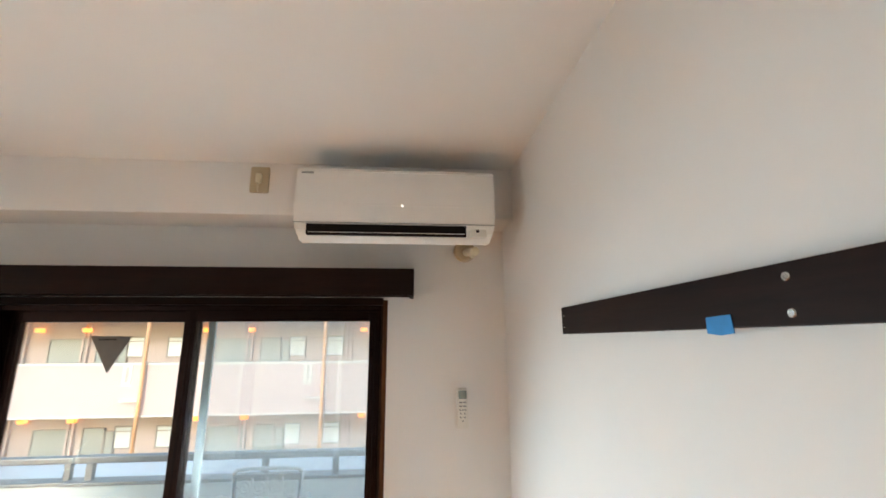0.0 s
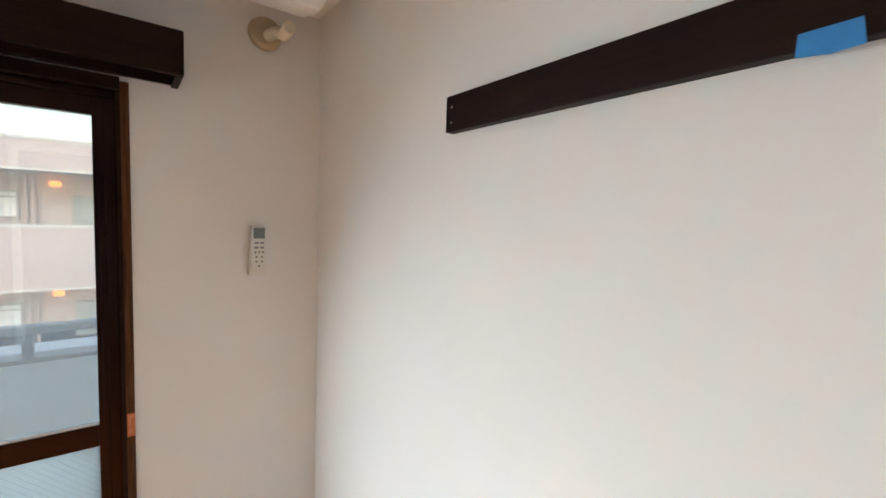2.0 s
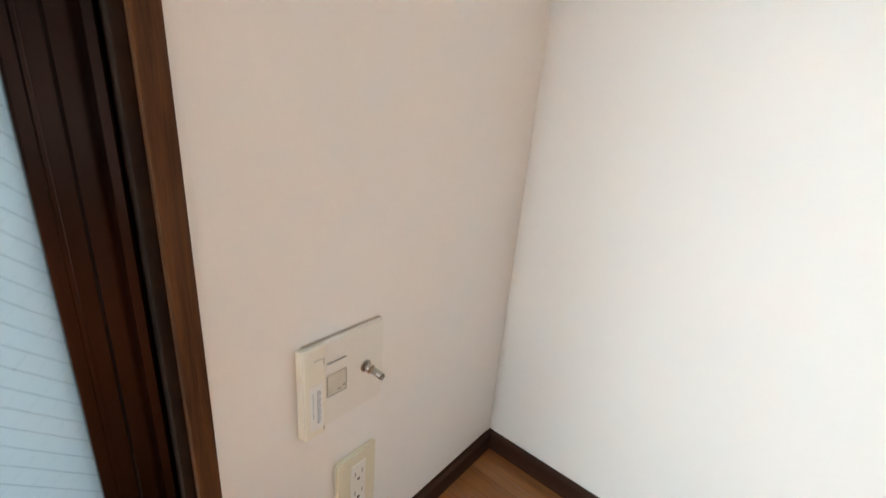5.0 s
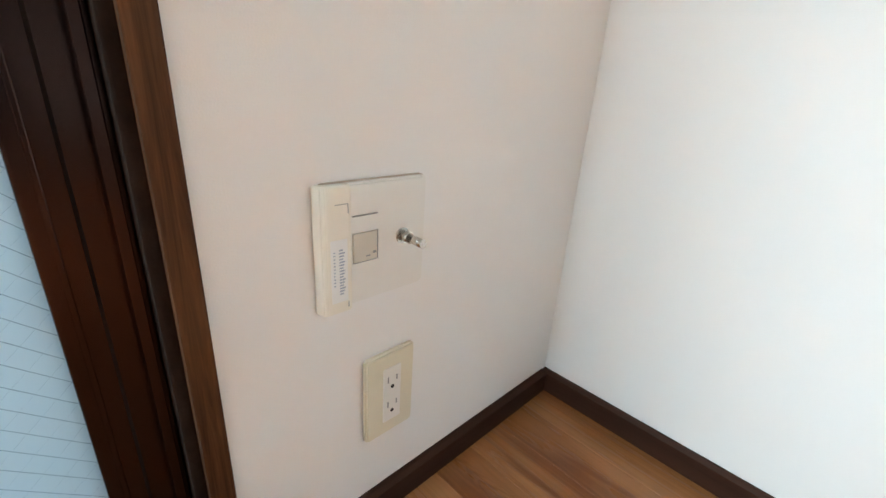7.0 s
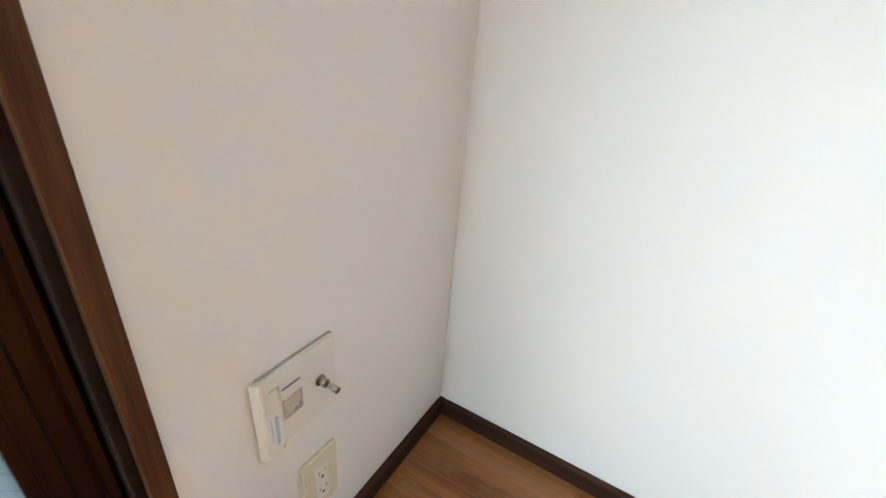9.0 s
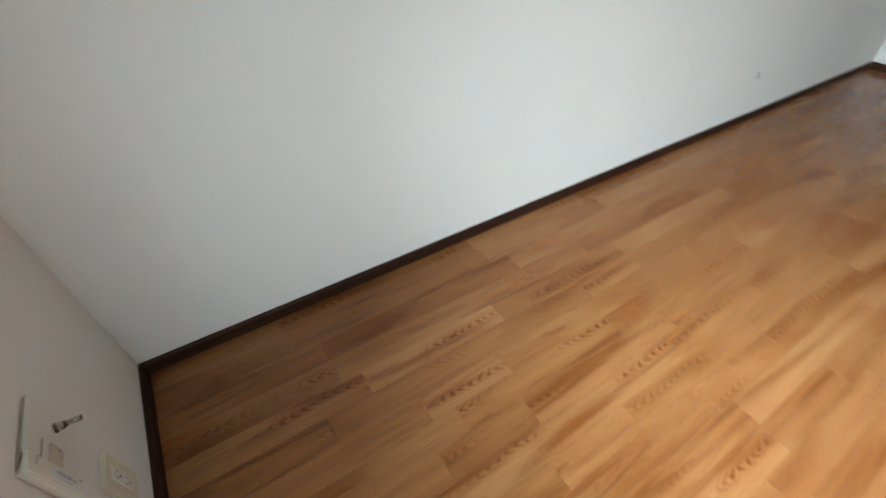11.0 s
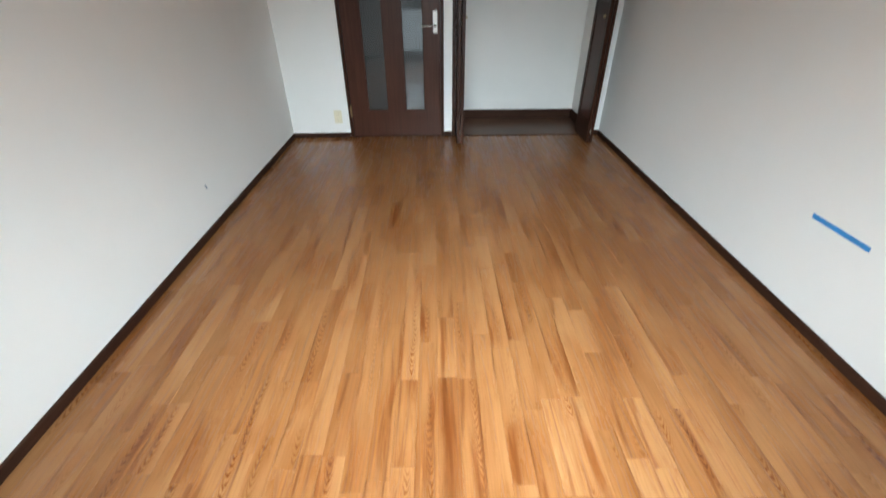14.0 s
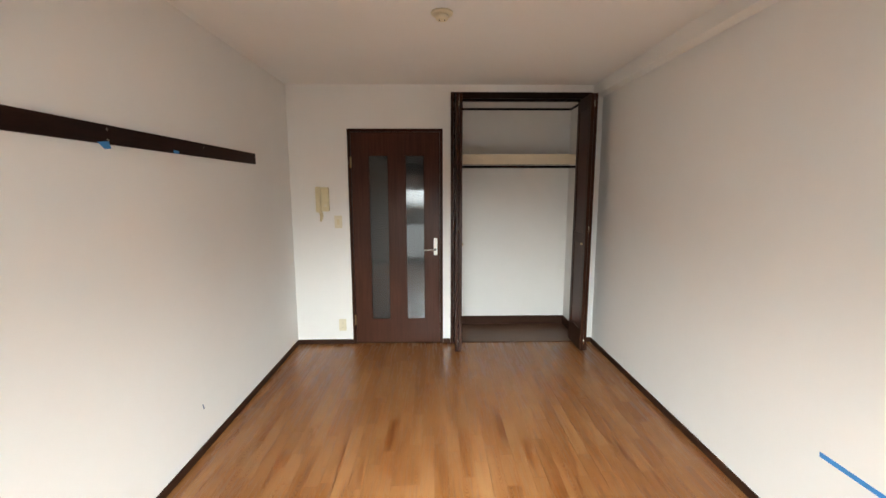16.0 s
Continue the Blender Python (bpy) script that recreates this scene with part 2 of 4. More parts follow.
TRIM = dark_wood("dark_trim", (0.024, 0.0085, 0.005), (0.060, 0.022, 0.012), (50, 50, 3), 0.36)
TRIM_X = dark_wood("dark_valance_wood", (0.010, 0.0045, 0.003), (0.022, 0.0095, 0.006), (3, 50, 50), 0.45)
BOARD = dark_wood("dark_rail_board", (0.010, 0.0045, 0.0032), (0.024, 0.010, 0.007), (50, 3, 50), 0.5)
CASING = dark_wood("oak_casing", (0.015, 0.005, 0.0025), (0.15, 0.062, 0.025), (130, 130, 5), 0.5)
DOORWOOD = dark_wood("door_veneer", (0.046, 0.016, 0.010), (0.085, 0.032, 0.020), (45, 45, 2.5), 0.32)
BRONZE = mat("bronze_aluminium", (0.027, 0.013, 0.010), 0.20, 0.85)
SILVER = mat("silver_aluminium", (0.74, 0.75, 0.75), 0.45, 0.15, var=0.06, var_scale=20)
CHROME = mat("bright_steel", (0.52, 0.49, 0.45), 0.26, 1.0, var=0.06, var_scale=80)
BRASS = mat("dull_brass", (0.55, 0.40, 0.22), 0.35, 0.9, var=0.1, var_scale=60)
WHITEP = mat("white_plastic", (0.88, 0.865, 0.83), 0.32, bump=0.03, bump_scale=700, var=0.02, var_scale=8)
IVORY = mat("ivory_plastic", (0.76, 0.69, 0.52), 0.35, bump=0.03, bump_scale=700, var=0.04, var_scale=12)
AGED = mat("yellowed_plastic", (0.74, 0.64, 0.41), 0.38, bump=0.04, bump_scale=500, var=0.06, var_scale=14)
BEIGE = mat("beige_plastic", (0.52, 0.42, 0.27), 0.45, bump=0.05, bump_scale=300, var=0.06, var_scale=18)
PALE = mat("pale_plastic", (0.80, 0.78, 0.73), 0.35, bump=0.03, bump_scale=600, var=0.03, var_scale=10)
# plate outline: grime together with the shadow gap, both put into one colour
GRIME_GAP = mat("grime_and_shadow_gap", (0.50, 0.41, 0.32), 0.7, var=0.2, var_scale=60)
COVERM = mat("ivory_cover_plastic", (0.82, 0.78, 0.68), 0.35, bump=0.03, bump_scale=600, var=0.03, var_scale=10)
STICKW = mat("white_sticker_paper", (0.82, 0.82, 0.80), 0.6, var=0.02, var_scale=40)
PRINTM = mat("blue_grey_print", (0.38, 0.43, 0.50), 0.6, var=0.05, var_scale=80)
GREYBTN = mat("grey_button", (0.28, 0.29, 0.28), 0.45, var=0.05, var_scale=60)
LCD = mat("lcd_green_grey", (0.20, 0.24, 0.22), 0.18, var=0.05, var_scale=40)
BLACK = mat("black_slot", (0.012, 0.010, 0.010), 0.6, var=0.2, var_scale=40)
VENT = mat("dark_louver", (0.012, 0.008, 0.007), 0.6, var=0.1, var_scale=30, spec=0.08)
BLUETAPE = mat("blue_masking_tape", (0.035, 0.26, 0.62), 0.7, bump=0.5, bump_scale=900, var=0.12, var_scale=40)
BLUEMARK = mat("blue_grey_mark", (0.13, 0.20, 0.30), 0.7, var=0.2, var_scale=90)
LABELM = mat("orange_label", (0.55, 0.17, 0.065), 0.42, var=0.15, var_scale=40)
LABELW = mat("worn_label_white", (0.62, 0.26, 0.13), 0.5, var=0.1, var_scale=90)
STICKER = mat("grey_sticker", (0.22, 0.205, 0.19), 0.6, var=0.06, var_scale=20)
RUBBER = mat("glazing_gasket", (0.012, 0.008, 0.007), 0.8, var=0.2, var_scale=40, spec=0.08)
# sealant coloured nearly black for the shadowed strip between jamb and casing
CAULK_SHADE = mat("shadow_dark_caulk", (0.024, 0.014, 0.010), 0.8, bump=0.5, bump_scale=120, var=0.45, var_scale=25, spec=0.1)
PANE = glass("window_glass", (0.93, 0.965, 0.965), 1.0)
WIREPANE = frosted("frosted_wired_glass", (0.95, 1.0, 0.98), 0.9)
WIRE = mat("glass_wire", (0.16, 0.20, 0.21), 0.5, 0.5, var=0.1, var_scale=50)
DOORGLASS = glass("door_glass", (0.10, 0.115, 0.125), 2.6, 0.055, 0.45)
SCREEN = frosted("insect_screen_net", (1.0, 0.97, 0.96), 0.18)
PLANK = plank_wood("floor_strip_wood", False)
PLANK_FAR = plank_wood("floor_strip_wood_far", True)
SUBFLOOR = mat("floor_joint_brown", (0.10, 0.045, 0.02), 0.8, var=0.2, var_scale=10)
CLOSETFLOOR = dark_wood("closet_floor_board", (0.085, 0.040, 0.024), (0.14, 0.070, 0.042), (3, 30, 30), 0.3)
CONCRETE = mat("balcony_concrete", (0.62, 0.64, 0.64), 0.85, bump=0.4, bump_scale=90, var=0.10, var_scale=3)
PARAPET = mat("balcony_wall_paint", (0.80, 0.82, 0.81), 0.8, bump=0.4, bump_scale=160, var=0.06, var_scale=2.5)
RAILM = mat("grey_rail_metal", (0.30, 0.30, 0.31), 0.45, 0.5, bump=0.1, bump_scale=400, var=0.10, var_scale=10)
CHAIRM = mat("white_chair_paint", (0.80, 0.80, 0.77), 0.45, bump=0.1, bump_scale=200, var=0.05, var_scale=12)
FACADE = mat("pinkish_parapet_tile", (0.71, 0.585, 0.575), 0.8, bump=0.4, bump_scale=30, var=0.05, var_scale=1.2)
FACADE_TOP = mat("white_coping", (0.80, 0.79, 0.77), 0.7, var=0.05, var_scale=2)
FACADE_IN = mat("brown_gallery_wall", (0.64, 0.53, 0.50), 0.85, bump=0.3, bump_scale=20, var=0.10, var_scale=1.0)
SLABM = mat("gallery_slab", (0.55, 0.52, 0.50), 0.85, var=0.08, var_scale=1.5)
FARWIN = mat("pale_window_panel", (0.78, 0.84, 0.90), 0.35, var=0.05, var_scale=2)
FARFRAME = mat("grey_brown_window_frame", (0.42, 0.39, 0.37), 0.6, var=0.05, var_scale=2)
FARDOOR = mat("grey_green_door", (0.42, 0.45, 0.44), 0.5, var=0.06, var_scale=2)
# the low sun's orange glow on the pipes is put into this base colour
FARPIPE = mat("sun_orange_downpipe", (0.95, 0.50, 0.26), 0.35, 0.2, var=0.1, var_scale=3)
FARLAMP = lamp_glow("gallery_lamp_glow", (1.0, 0.30, 0.06), 1.0)
LEDM = lamp_glow("indicator_light", (1.0, 0.95, 0.85), 2.0)
ASPHALT = mat("asphalt", (0.06, 0.06, 0.062), 0.9, bump=0.5, bump_scale=40, var=0.2, var_scale=0.6)
SHEDROOF = mat("pale_blue_shed_roof", (0.62, 0.72, 0.80), 0.5, var=0.08, var_scale=1.5)
# dark grey stands in for the hall's lack of light
HALLM = mat("unlit_hall_paper", (0.30, 0.28, 0.27), 0.9, bump=0.2, bump_scale=300, var=0.04, var_scale=2)


# ---------------------------------------------------------------- mesh helpers
def box_bm(a, b, bevel=0.0, bm=None):
    """A box between two corners, its edges eased by bevel."""
    own = bmesh.new()
    bmesh.ops.create_cube(own, size=1)
    for v in own.verts:
        v.co = Vector([(a[i] + b[i]) / 2 + v.co[i] * abs(b[i] - a[i]) for i in range(3)])
    if bevel:
        bmesh.ops.bevel(own, geom=list(own.edges), offset=bevel, segments=2, profile=0.6, affect="EDGES")
    if bm is None:
        return own
    return merge(bm, own)


def merge(bm, other):
    tmp = bpy.data.meshes.new("tmp")
    other.to_mesh(tmp)
    other.free()
    bm.from_mesh(tmp)
    bpy.data.meshes.remove(tmp)
    return bm


def cyl_bm(p, q, r0, r1=None, n=16, bm=None, bevel=0.0):
    """A round bar from p to q."""
    own = bmesh.new()
    p, q = Vector(p), Vector(q)
    bmesh.ops.create_cone(own, cap_ends=True, segments=n, radius1=r0, radius2=r0 if r1 is None else r1, depth=(q - p).length)
    if bevel:
        rim = [e for e in own.edges if abs(e.verts[0].co.z - e.verts[1].co.z) < 1e-6]
        bmesh.ops.bevel(own, geom=rim, offset=bevel, segments=2, affect="EDGES")
    turn = Vector((0, 0, 1)).rotation_difference((q - p).normalized()).to_matrix().to_4x4()
    bmesh.ops.transform(own, matrix=Matrix.Translation((p + q) / 2) @ turn, verts=own.verts)
    for f in own.faces:
        f.smooth = len(f.verts) == 4
    if bm is None:
        return own
    return merge(bm, own)


def tube_bm(points, r, n=8, bm=None):
    """A bent bar through the points."""
    own = bmesh.new()
    pts = [Vector(p) for p in points]
    rings = []
    for i, p in enumerate(pts):
        d = (pts[min(i + 1, len(pts) - 1)] - pts[max(i - 1, 0)]).normalized()
        side = d.cross(Vector((0, 0, 1)) if abs(d.z) < 0.95 else Vector((1, 0, 0))).normalized()
        up = side.cross(d)
        rings.append([own.verts.new(p + r * (math.cos(k * 2 * math.pi / n) * side + math.sin(k * 2 * math.pi / n) * up)) for k in range(n)])
    for a, b in zip(rings, rings[1:]):
        for k in range(n):
            f = own.faces.new((a[k], a[(k + 1) % n], b[(k + 1) % n], b[k]))
            f.smooth = True
    own.faces.new(rings[0][::-1])
    own.faces.new(rings[-1])
    if bm is None:
        return own
    return merge(bm, own)


def extrude_bm(profile, axis, lo, hi, bevel=0.0, bm=None):
    """A prism: the profile's pairs fill the two other axes, lo..hi runs along axis."""
    own = bmesh.new()
    other = [i for i in range(3) if i != axis]
    ends = []
    for s in (lo, hi):
        ring = []
        for u, v in profile:
            co = [0, 0, 0]
            co[axis], co[other[0]], co[other[1]] = s, u, v
            ring.append(own.verts.new(co))
        ends.append(ring)
    own.faces.new(ends[0])
    own.faces.new(ends[1][::-1])
    n = len(profile)
    for k in range(n):
        own.faces.new((ends[0][k], ends[1][k], ends[1][(k + 1) % n], ends[0][(k + 1) % n]))
    bmesh.ops.recalc_face_normals(own, faces=own.faces)
    if bevel:
        bmesh.ops.bevel(own, geom=list(own.edges), offset=bevel, segments=2, affect="EDGES")
    if bm is None:
        return own
    return merge(bm, own)


def rounded_rect(u0, v0, u1, v1, r, n=5):
    out = []
    for cu, cv, a0 in ((u1 - r, v1 - r, 0), (u0 + r, v1 - r, 90), (u0 + r, v0 + r, 180), (u1 - r, v0 + r, 270)):
        for k in range(n + 1):
            a = radians(a0 + 90 * k / n)
            out.append((cu + r * math.cos(a), cv + r * math.sin(a)))
    return out


def mesh_ob(name, bm, material):
    me = bpy.data.meshes.new(name)
    bm.to_mesh(me)
    bm.free()
    me.materials.append(material)
    return new(name, me)


def structure(name, bm, material, label=""):
    return tagged(mesh_ob(name, bm, material), label=label, kind="structure")


def thing(name, at, label, category, group="", kind=""):
    ob = new(name)
    ob.location = at
    ob.empty_display_size = 0.05
    return tagged(ob, label, category, group, kind)


def base_of(ob):
    at = Vector(ob.location)
    while ob.parent:
        ob = ob.parent
        at += Vector(ob.location)
    return at


def part(name, bm, material, parent, label=""):
    """One mesh under a thing or a part; the mesh is given in world coordinates."""
    at = base_of(parent)
    bmesh.ops.translate(bm, verts=bm.verts, vec=-at)
    ob = mesh_ob(name, bm, material)
    ob.parent = parent
    return tagged(ob, label)


# ---------------------------------------------------------------- the plan, in metres
L, W, H = 4.50, 2.93, 2.475                 # room: y from -L to 0, x from -W to 0
WX0, WX1, WZ1 = -2.325, -0.578, 1.885       # window opening
DX0, DX1, DZ = -1.437, -0.546, 2.082        # door with its frame
CX0, CX1, CZ = -2.82, -1.512, 2.408         # closet with its frame
CY = -5.08                                  # back of the closet
BEAM_Y, BEAM_Z = 0.22, 2.235

# structure
structure("floor", box_bm((-W - 0.1, -L - 0.7, -0.12), (0.1, 0.02, -0.014)), SUBFLOOR, "honey-brown wood strip floor with glossy varnish")
structure("ceiling", box_bm((-W - 0.12, -L - 0.12, H), (0.12, 0.12, H + 0.1)), CEIL, "plain off-white papered ceiling")
structure("wall_east", box_bm((0, -L - 0.12, -0.05), (0.12, 0.12, H)), WALLPAPER, "off-white textured wallpaper wall")
structure("wall_west", box_bm((-W - 0.12, -L - 0.12, -0.05), (-W, 0.12, H)), WALLPAPER, "off-white textured wallpaper wall")
bm = box_bm((WX1, 0, -0.05), (0, 0.16, H))
box_bm((-W, 0, -0.05), (WX0, 0.16, H), bm=bm)
box_bm((WX0, 0, WZ1), (WX1, 0.16, H), bm=bm)
structure("wall_north", bm, WALLPAPER, "off-white wallpaper wall round the balcony window")
bm = box_bm((DX1, -L - 0.10, -0.05), (0, -L, H))
box_bm((CX1, -L - 0.10, -0.05), (DX0, -L, H), bm=bm)
box_bm((-W, -L - 0.10, -0.05), (CX0, -L, H), bm=bm)
box_bm((DX0, -L - 0.10, DZ), (DX1, -L, H), bm=bm)
box_bm((CX0, -L - 0.10, CZ), (CX1, -L, H), bm=bm)
structure("wall_south", bm, WALLPAPER, "off-white wallpaper wall with door and closet")
structure("beam_north", box_bm((-W, -BEAM_Y, BEAM_Z), (0, 0, H), 0.004), WALLPAPER, "papered ceiling beam above the window")
structure("beam_west", box_bm((-W, -L, H - 0.105), (-W + 0.092, -BEAM_Y, H), 0.004), WALLPAPER, "papered boxed-in beam under the ceiling")

# closet shell and the hall behind the door, its darkness put into the paper
structure("wall_closet_back", box_bm((CX0 - 0.06, CY - 0.08, -0.05), (CX1 + 0.06, CY, H)), CLOSET_PAPER, "plain papered closet back wall")
structure("wall_closet_west", box_bm((CX0 - 0.08, CY, -0.05), (CX0, -L - 0.10, H)), CLOSET_PAPER, "plain papered closet side wall")
structure("wall_closet_east", box_bm((CX1, CY, -0.05), (CX1 + 0.06, -L - 0.10, H)), CLOSET_PAPER, "plain papered closet side wall")
structure("ceiling_closet", box_bm((CX0, CY, 2.372), (CX1, -L - 0.02, 2.45)), CLOSET_PAPER, "plain closet ceiling")
structure("floor_closet", box_bm((CX0 + 0.001, CY, -0.01), (CX1 - 0.001, -L - 0.004, 0.004), 0.002), CLOSETFLOOR, "dark brown closet floor board")
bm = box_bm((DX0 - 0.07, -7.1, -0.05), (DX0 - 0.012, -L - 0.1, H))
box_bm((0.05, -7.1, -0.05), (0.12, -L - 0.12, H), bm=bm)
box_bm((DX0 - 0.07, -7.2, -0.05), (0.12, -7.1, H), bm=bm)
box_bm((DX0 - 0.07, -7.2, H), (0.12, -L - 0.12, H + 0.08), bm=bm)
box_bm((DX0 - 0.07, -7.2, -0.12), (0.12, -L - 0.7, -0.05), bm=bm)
structure("wall_hall", bm, HALLM, "hall walls behind the door, coloured dark for the unlit hall")


def baseboard(name, x0, y0, x1, y1, height, thick, material):
    """A skirting strip with an eased top; its back lies on the wall line from 0 to 1."""
    if abs(x1 - x0) > abs(y1 - y0):
        prof = [(y0, 0), (y0 + thick, 0), (y0 + thick, height - 0.006), (y0 + thick * 0.55, height), (y0, height)]
        bm = extrude_bm(prof, 0, min(x0, x1), max(x0, x1))
    else:
        prof = [(x0, 0), (x0 + thick, 0), (x0 + thick, height - 0.006), (x0 + thick * 0.55, height), (x0, height)]
        bm = extrude_bm(prof, 1, min(y0, y1), max(y0, y1))
    return structure(name, bm, material, "dark brown wooden baseboard")


BH = 0.045
baseboard("baseboard", 0, -L, 0, -0.001, BH, -0.010, BASE)
baseboard("baseboard", -W, -L, -W, -0.001, BH, 0.010, BASE)
baseboard("baseboard", WX1 + 0.016, 0, -0.010, 0, BH, -0.012, BASE_X)
baseboard("baseboard", -W + 0.01, 0, WX0 - 0.016, 0, BH, -0.012, BASE_X)
baseboard("baseboard", DX1 + 0.001, -L, -0.010, -L, BH, 0.010, BASE_X)
baseboard("baseboard", CX1 + 0.001, -L, DX0 - 0.001, -L, BH, 0.010, BASE_X)
baseboard("baseboard", -W + 0.01, -L, CX0 - 0.001, -L, BH, 0.010, BASE_X)
baseboard("baseboard", CX0, CY, CX1, CY, 0.095, 0.012, BASE_X)
baseboard("baseboard", CX0, CY + 0.012, CX0, -L - 0.11, 0.095, 0.012, BASE)
baseboard("baseboard", CX1, CY + 0.012, CX1, -L - 0.11, 0.095, -0.012, BASE)
bm = box_bm((CX0, CY, 2.352), (CX1, CY + 0.014, 2.372))
box_bm((CX0, CY + 0.014, 2.352), (CX0 + 0.014, -L - 0.1, 2.372), bm=bm)
box_bm((CX1 - 0.014, CY + 0.014, 2.352), (CX1, -L - 0.1, 2.372), bm=bm)
structure("trim", bm, TRIM_X, "thin dark cornice strip round the closet ceiling")


# ---------------------------------------------------------------- window
def sash(win, x0, x1, y, pane_x0, pane_x1):
    """A sliding sash: stiles, rails, a clear pane above and a wired frosted pane below."""
    t = 0.016
    for a, b in ((x0, pane_x0), (pane_x1, x1)):
        st = part("stile", box_bm((a, y - t, 0.035), (b, y + t, 1.845), 0.0025), BRONZE, win)
        mid = a + (b - a) * 0.52
        part("groove", box_bm((mid - 0.0012, y - t - 0.0012, 0.04), (mid + 0.0012, y - t + 0.002, 1.84)), RUBBER, st)
        part("bead", box_bm((b - 0.014 if a == x0 else a + 0.010, y - t - 0.003, 0.04), (b - 0.010 if a == x0 else a + 0.014, y - t + 0.002, 1.84), 0.001), BRONZE, st)
    part("rail", box_bm((pane_x0, y - t + 0.001, 1.787), (pane_x1, y + t - 0.001, 1.845), 0.0025), BRONZE, win)
    mr = part("rail", box_bm((pane_x0, y - t + 0.001, 0.800), (pane_x1, y + t - 0.001, 0.866), 0.0025), BRONZE, win)
    part("gasket", box_bm((pane_x0, y - 0.010, 0.866), (pane_x1, y + 0.004, 0.872)), SILVER, mr, "pale glazing strip")
    part("rail", box_bm((pane_x0, y - t + 0.001, 0.035), (pane_x1, y + t - 0.001, 0.115), 0.0025), BRONZE, win)
    up = part("pane", box_bm((pane_x0, y - 0.0025, 0.866), (pane_x1, y + 0.0025, 1.787)), PANE, win, "clear window glass")
    lo = part("pane", box_bm((pane_x0, y - 0.003, 0.115), (pane_x1, y + 0.003, 0.800)), WIREPANE, win, "frosted wired glass with diagonal wires")
    for g in (up, lo):
        g.visible_shadow = False
    # diagonal wires in the lower pane, both ways
    bm = bmesh.new()
    step, zlo, zhi = 0.0208, 0.116, 0.799
    for sgn in (1, -1):
        c = -1.0
        while c < 2.4:
            pts = []
            n = 24
            for k in range(n + 1):
                x = pane_x0 + (pane_x1 - pane_x0) * k / n
                z = zlo + c + sgn * (x - pane_x0) * 0.98
                if zlo <= z <= zhi:
                    pts.append((x, z + 0.0006 * math.sin(x * 190 + c * 31)))
            hw = 0.00022 if sgn < 0 else 0.00005
            for (xa, za), (xb, zb) in zip(pts, pts[1:]):
                q = [bm.verts.new((xa, y - 0.0034, za - hw)), bm.verts.new((xb, y - 0.0034, zb - hw)), bm.verts.new((xb, y - 0.0034, zb + hw)), bm.verts.new((xa, y - 0.0034, za + hw))]
                bm.faces.new(q)
            c += step
    w = part("wire_mesh", bm, WIRE, lo, "fine crossed wires in the glass")
    w["kind"] = "stuff"


window = thing("window_1", (WX0, 0.05, 0), "bronze aluminium sliding balcony window, closed", "window", kind="structure")
sash(window, -1.505, -0.604, 0.052, -1.452, -0.656)
sash(window, -2.300, -1.452, 0.090, -2.238, -1.500)
# fixed frame
part("jamb", box_bm((-0.606, 0.026, 0.0), (WX1, 0.125, WZ1), 0.002), BRONZE, window)
part("jamb", box_bm((WX0, 0.026, 0.0), (-2.297, 0.125, WZ1), 0.002), BRONZE, window)
part("head", box_bm((-2.297, 0.026, 1.838), (-0.606, 0.125, WZ1), 0.002), BRONZE, window)
part("threshold", box_bm((-2.297, 0.026, -0.02), (-0.606, 0.125, 0.036), 0.002), BRONZE, window)
part("jamb_lip", box_bm((-0.612, 0.016, 0.036), (-0.604, 0.034, 1.838), 0.001), BRONZE, window)
part("shaded_caulk_line", box_bm((-0.600, 0.0035, 0.0), (-0.588, 0.026, WZ1), 0.002), CAULK_SHADE, window, "smeared sealant beside the casing, coloured dark for the shadow there")
# wooden casing, a little proud of the wallpaper
part("casing", box_bm((-0.590, -0.006, 0.0), (-0.569, 0.022, WZ1), 0.0015), CASING, window, "oak-brown casing with open grain")
part("casing", box_bm((-2.342, -0.006, 0.0), (-2.312, 0.022, WZ1), 0.0015), CASING, window, "oak-brown casing with open grain")
part("casing", box_bm((-2.312, -0.006, 1.862), (-0.590, 0.022, WZ1 + 0.012), 0.0015), TRIM_X, window)
part("sill", box_bm((-2.312, -0.012, -0.013), (-0.590, 0.026, 0.022), 0.003), CASING, window)
# insect screen outside the one half
sc = part("screen_frame", box_bm((-1.442, 0.140, 0.04), (-1.408, 0.158, 1.84), 0.002), SILVER, window, "pale aluminium screen frame")
box = box_bm((-0.640, 0.140, 0.04), (-0.612, 0.158, 1.84), 0.002)
part("screen_frame", box, SILVER, window, "pale aluminium screen frame")
net = part("screen_net", box_bm((-1.408, 0.148, 0.05), (-0.640, 0.1495, 1.83)), SCREEN, window, "whitish insect net")
net.visible_shadow = False
# crescent latch at the meeting stiles
part("latch", box_bm((-1.492, 0.016, 0.94), (-1.468, 0.037, 1.02), 0.004), BRONZE, window)

sticker = thing("window_sticker", (-1.83, 0.084, 1.56), "grey triangular sticker with faint lettering on the glass", "sticker")
part("sheet", extrude_bm([(-1.935, 1.724), (-1.752, 1.723), (-1.840, 1.556)], 1, 0.0845, 0.0862), STICKER, sticker)
bm = bmesh.new()
for k in range(6):
    box_bm((-1.895 + k * 0.013, 0.0828, 1.704), (-1.886 + k * 0.013, 0.0845, 1.711), bm=bm)
part("lettering", bm, BLACK, sticker, "small unreadable dark lettering")

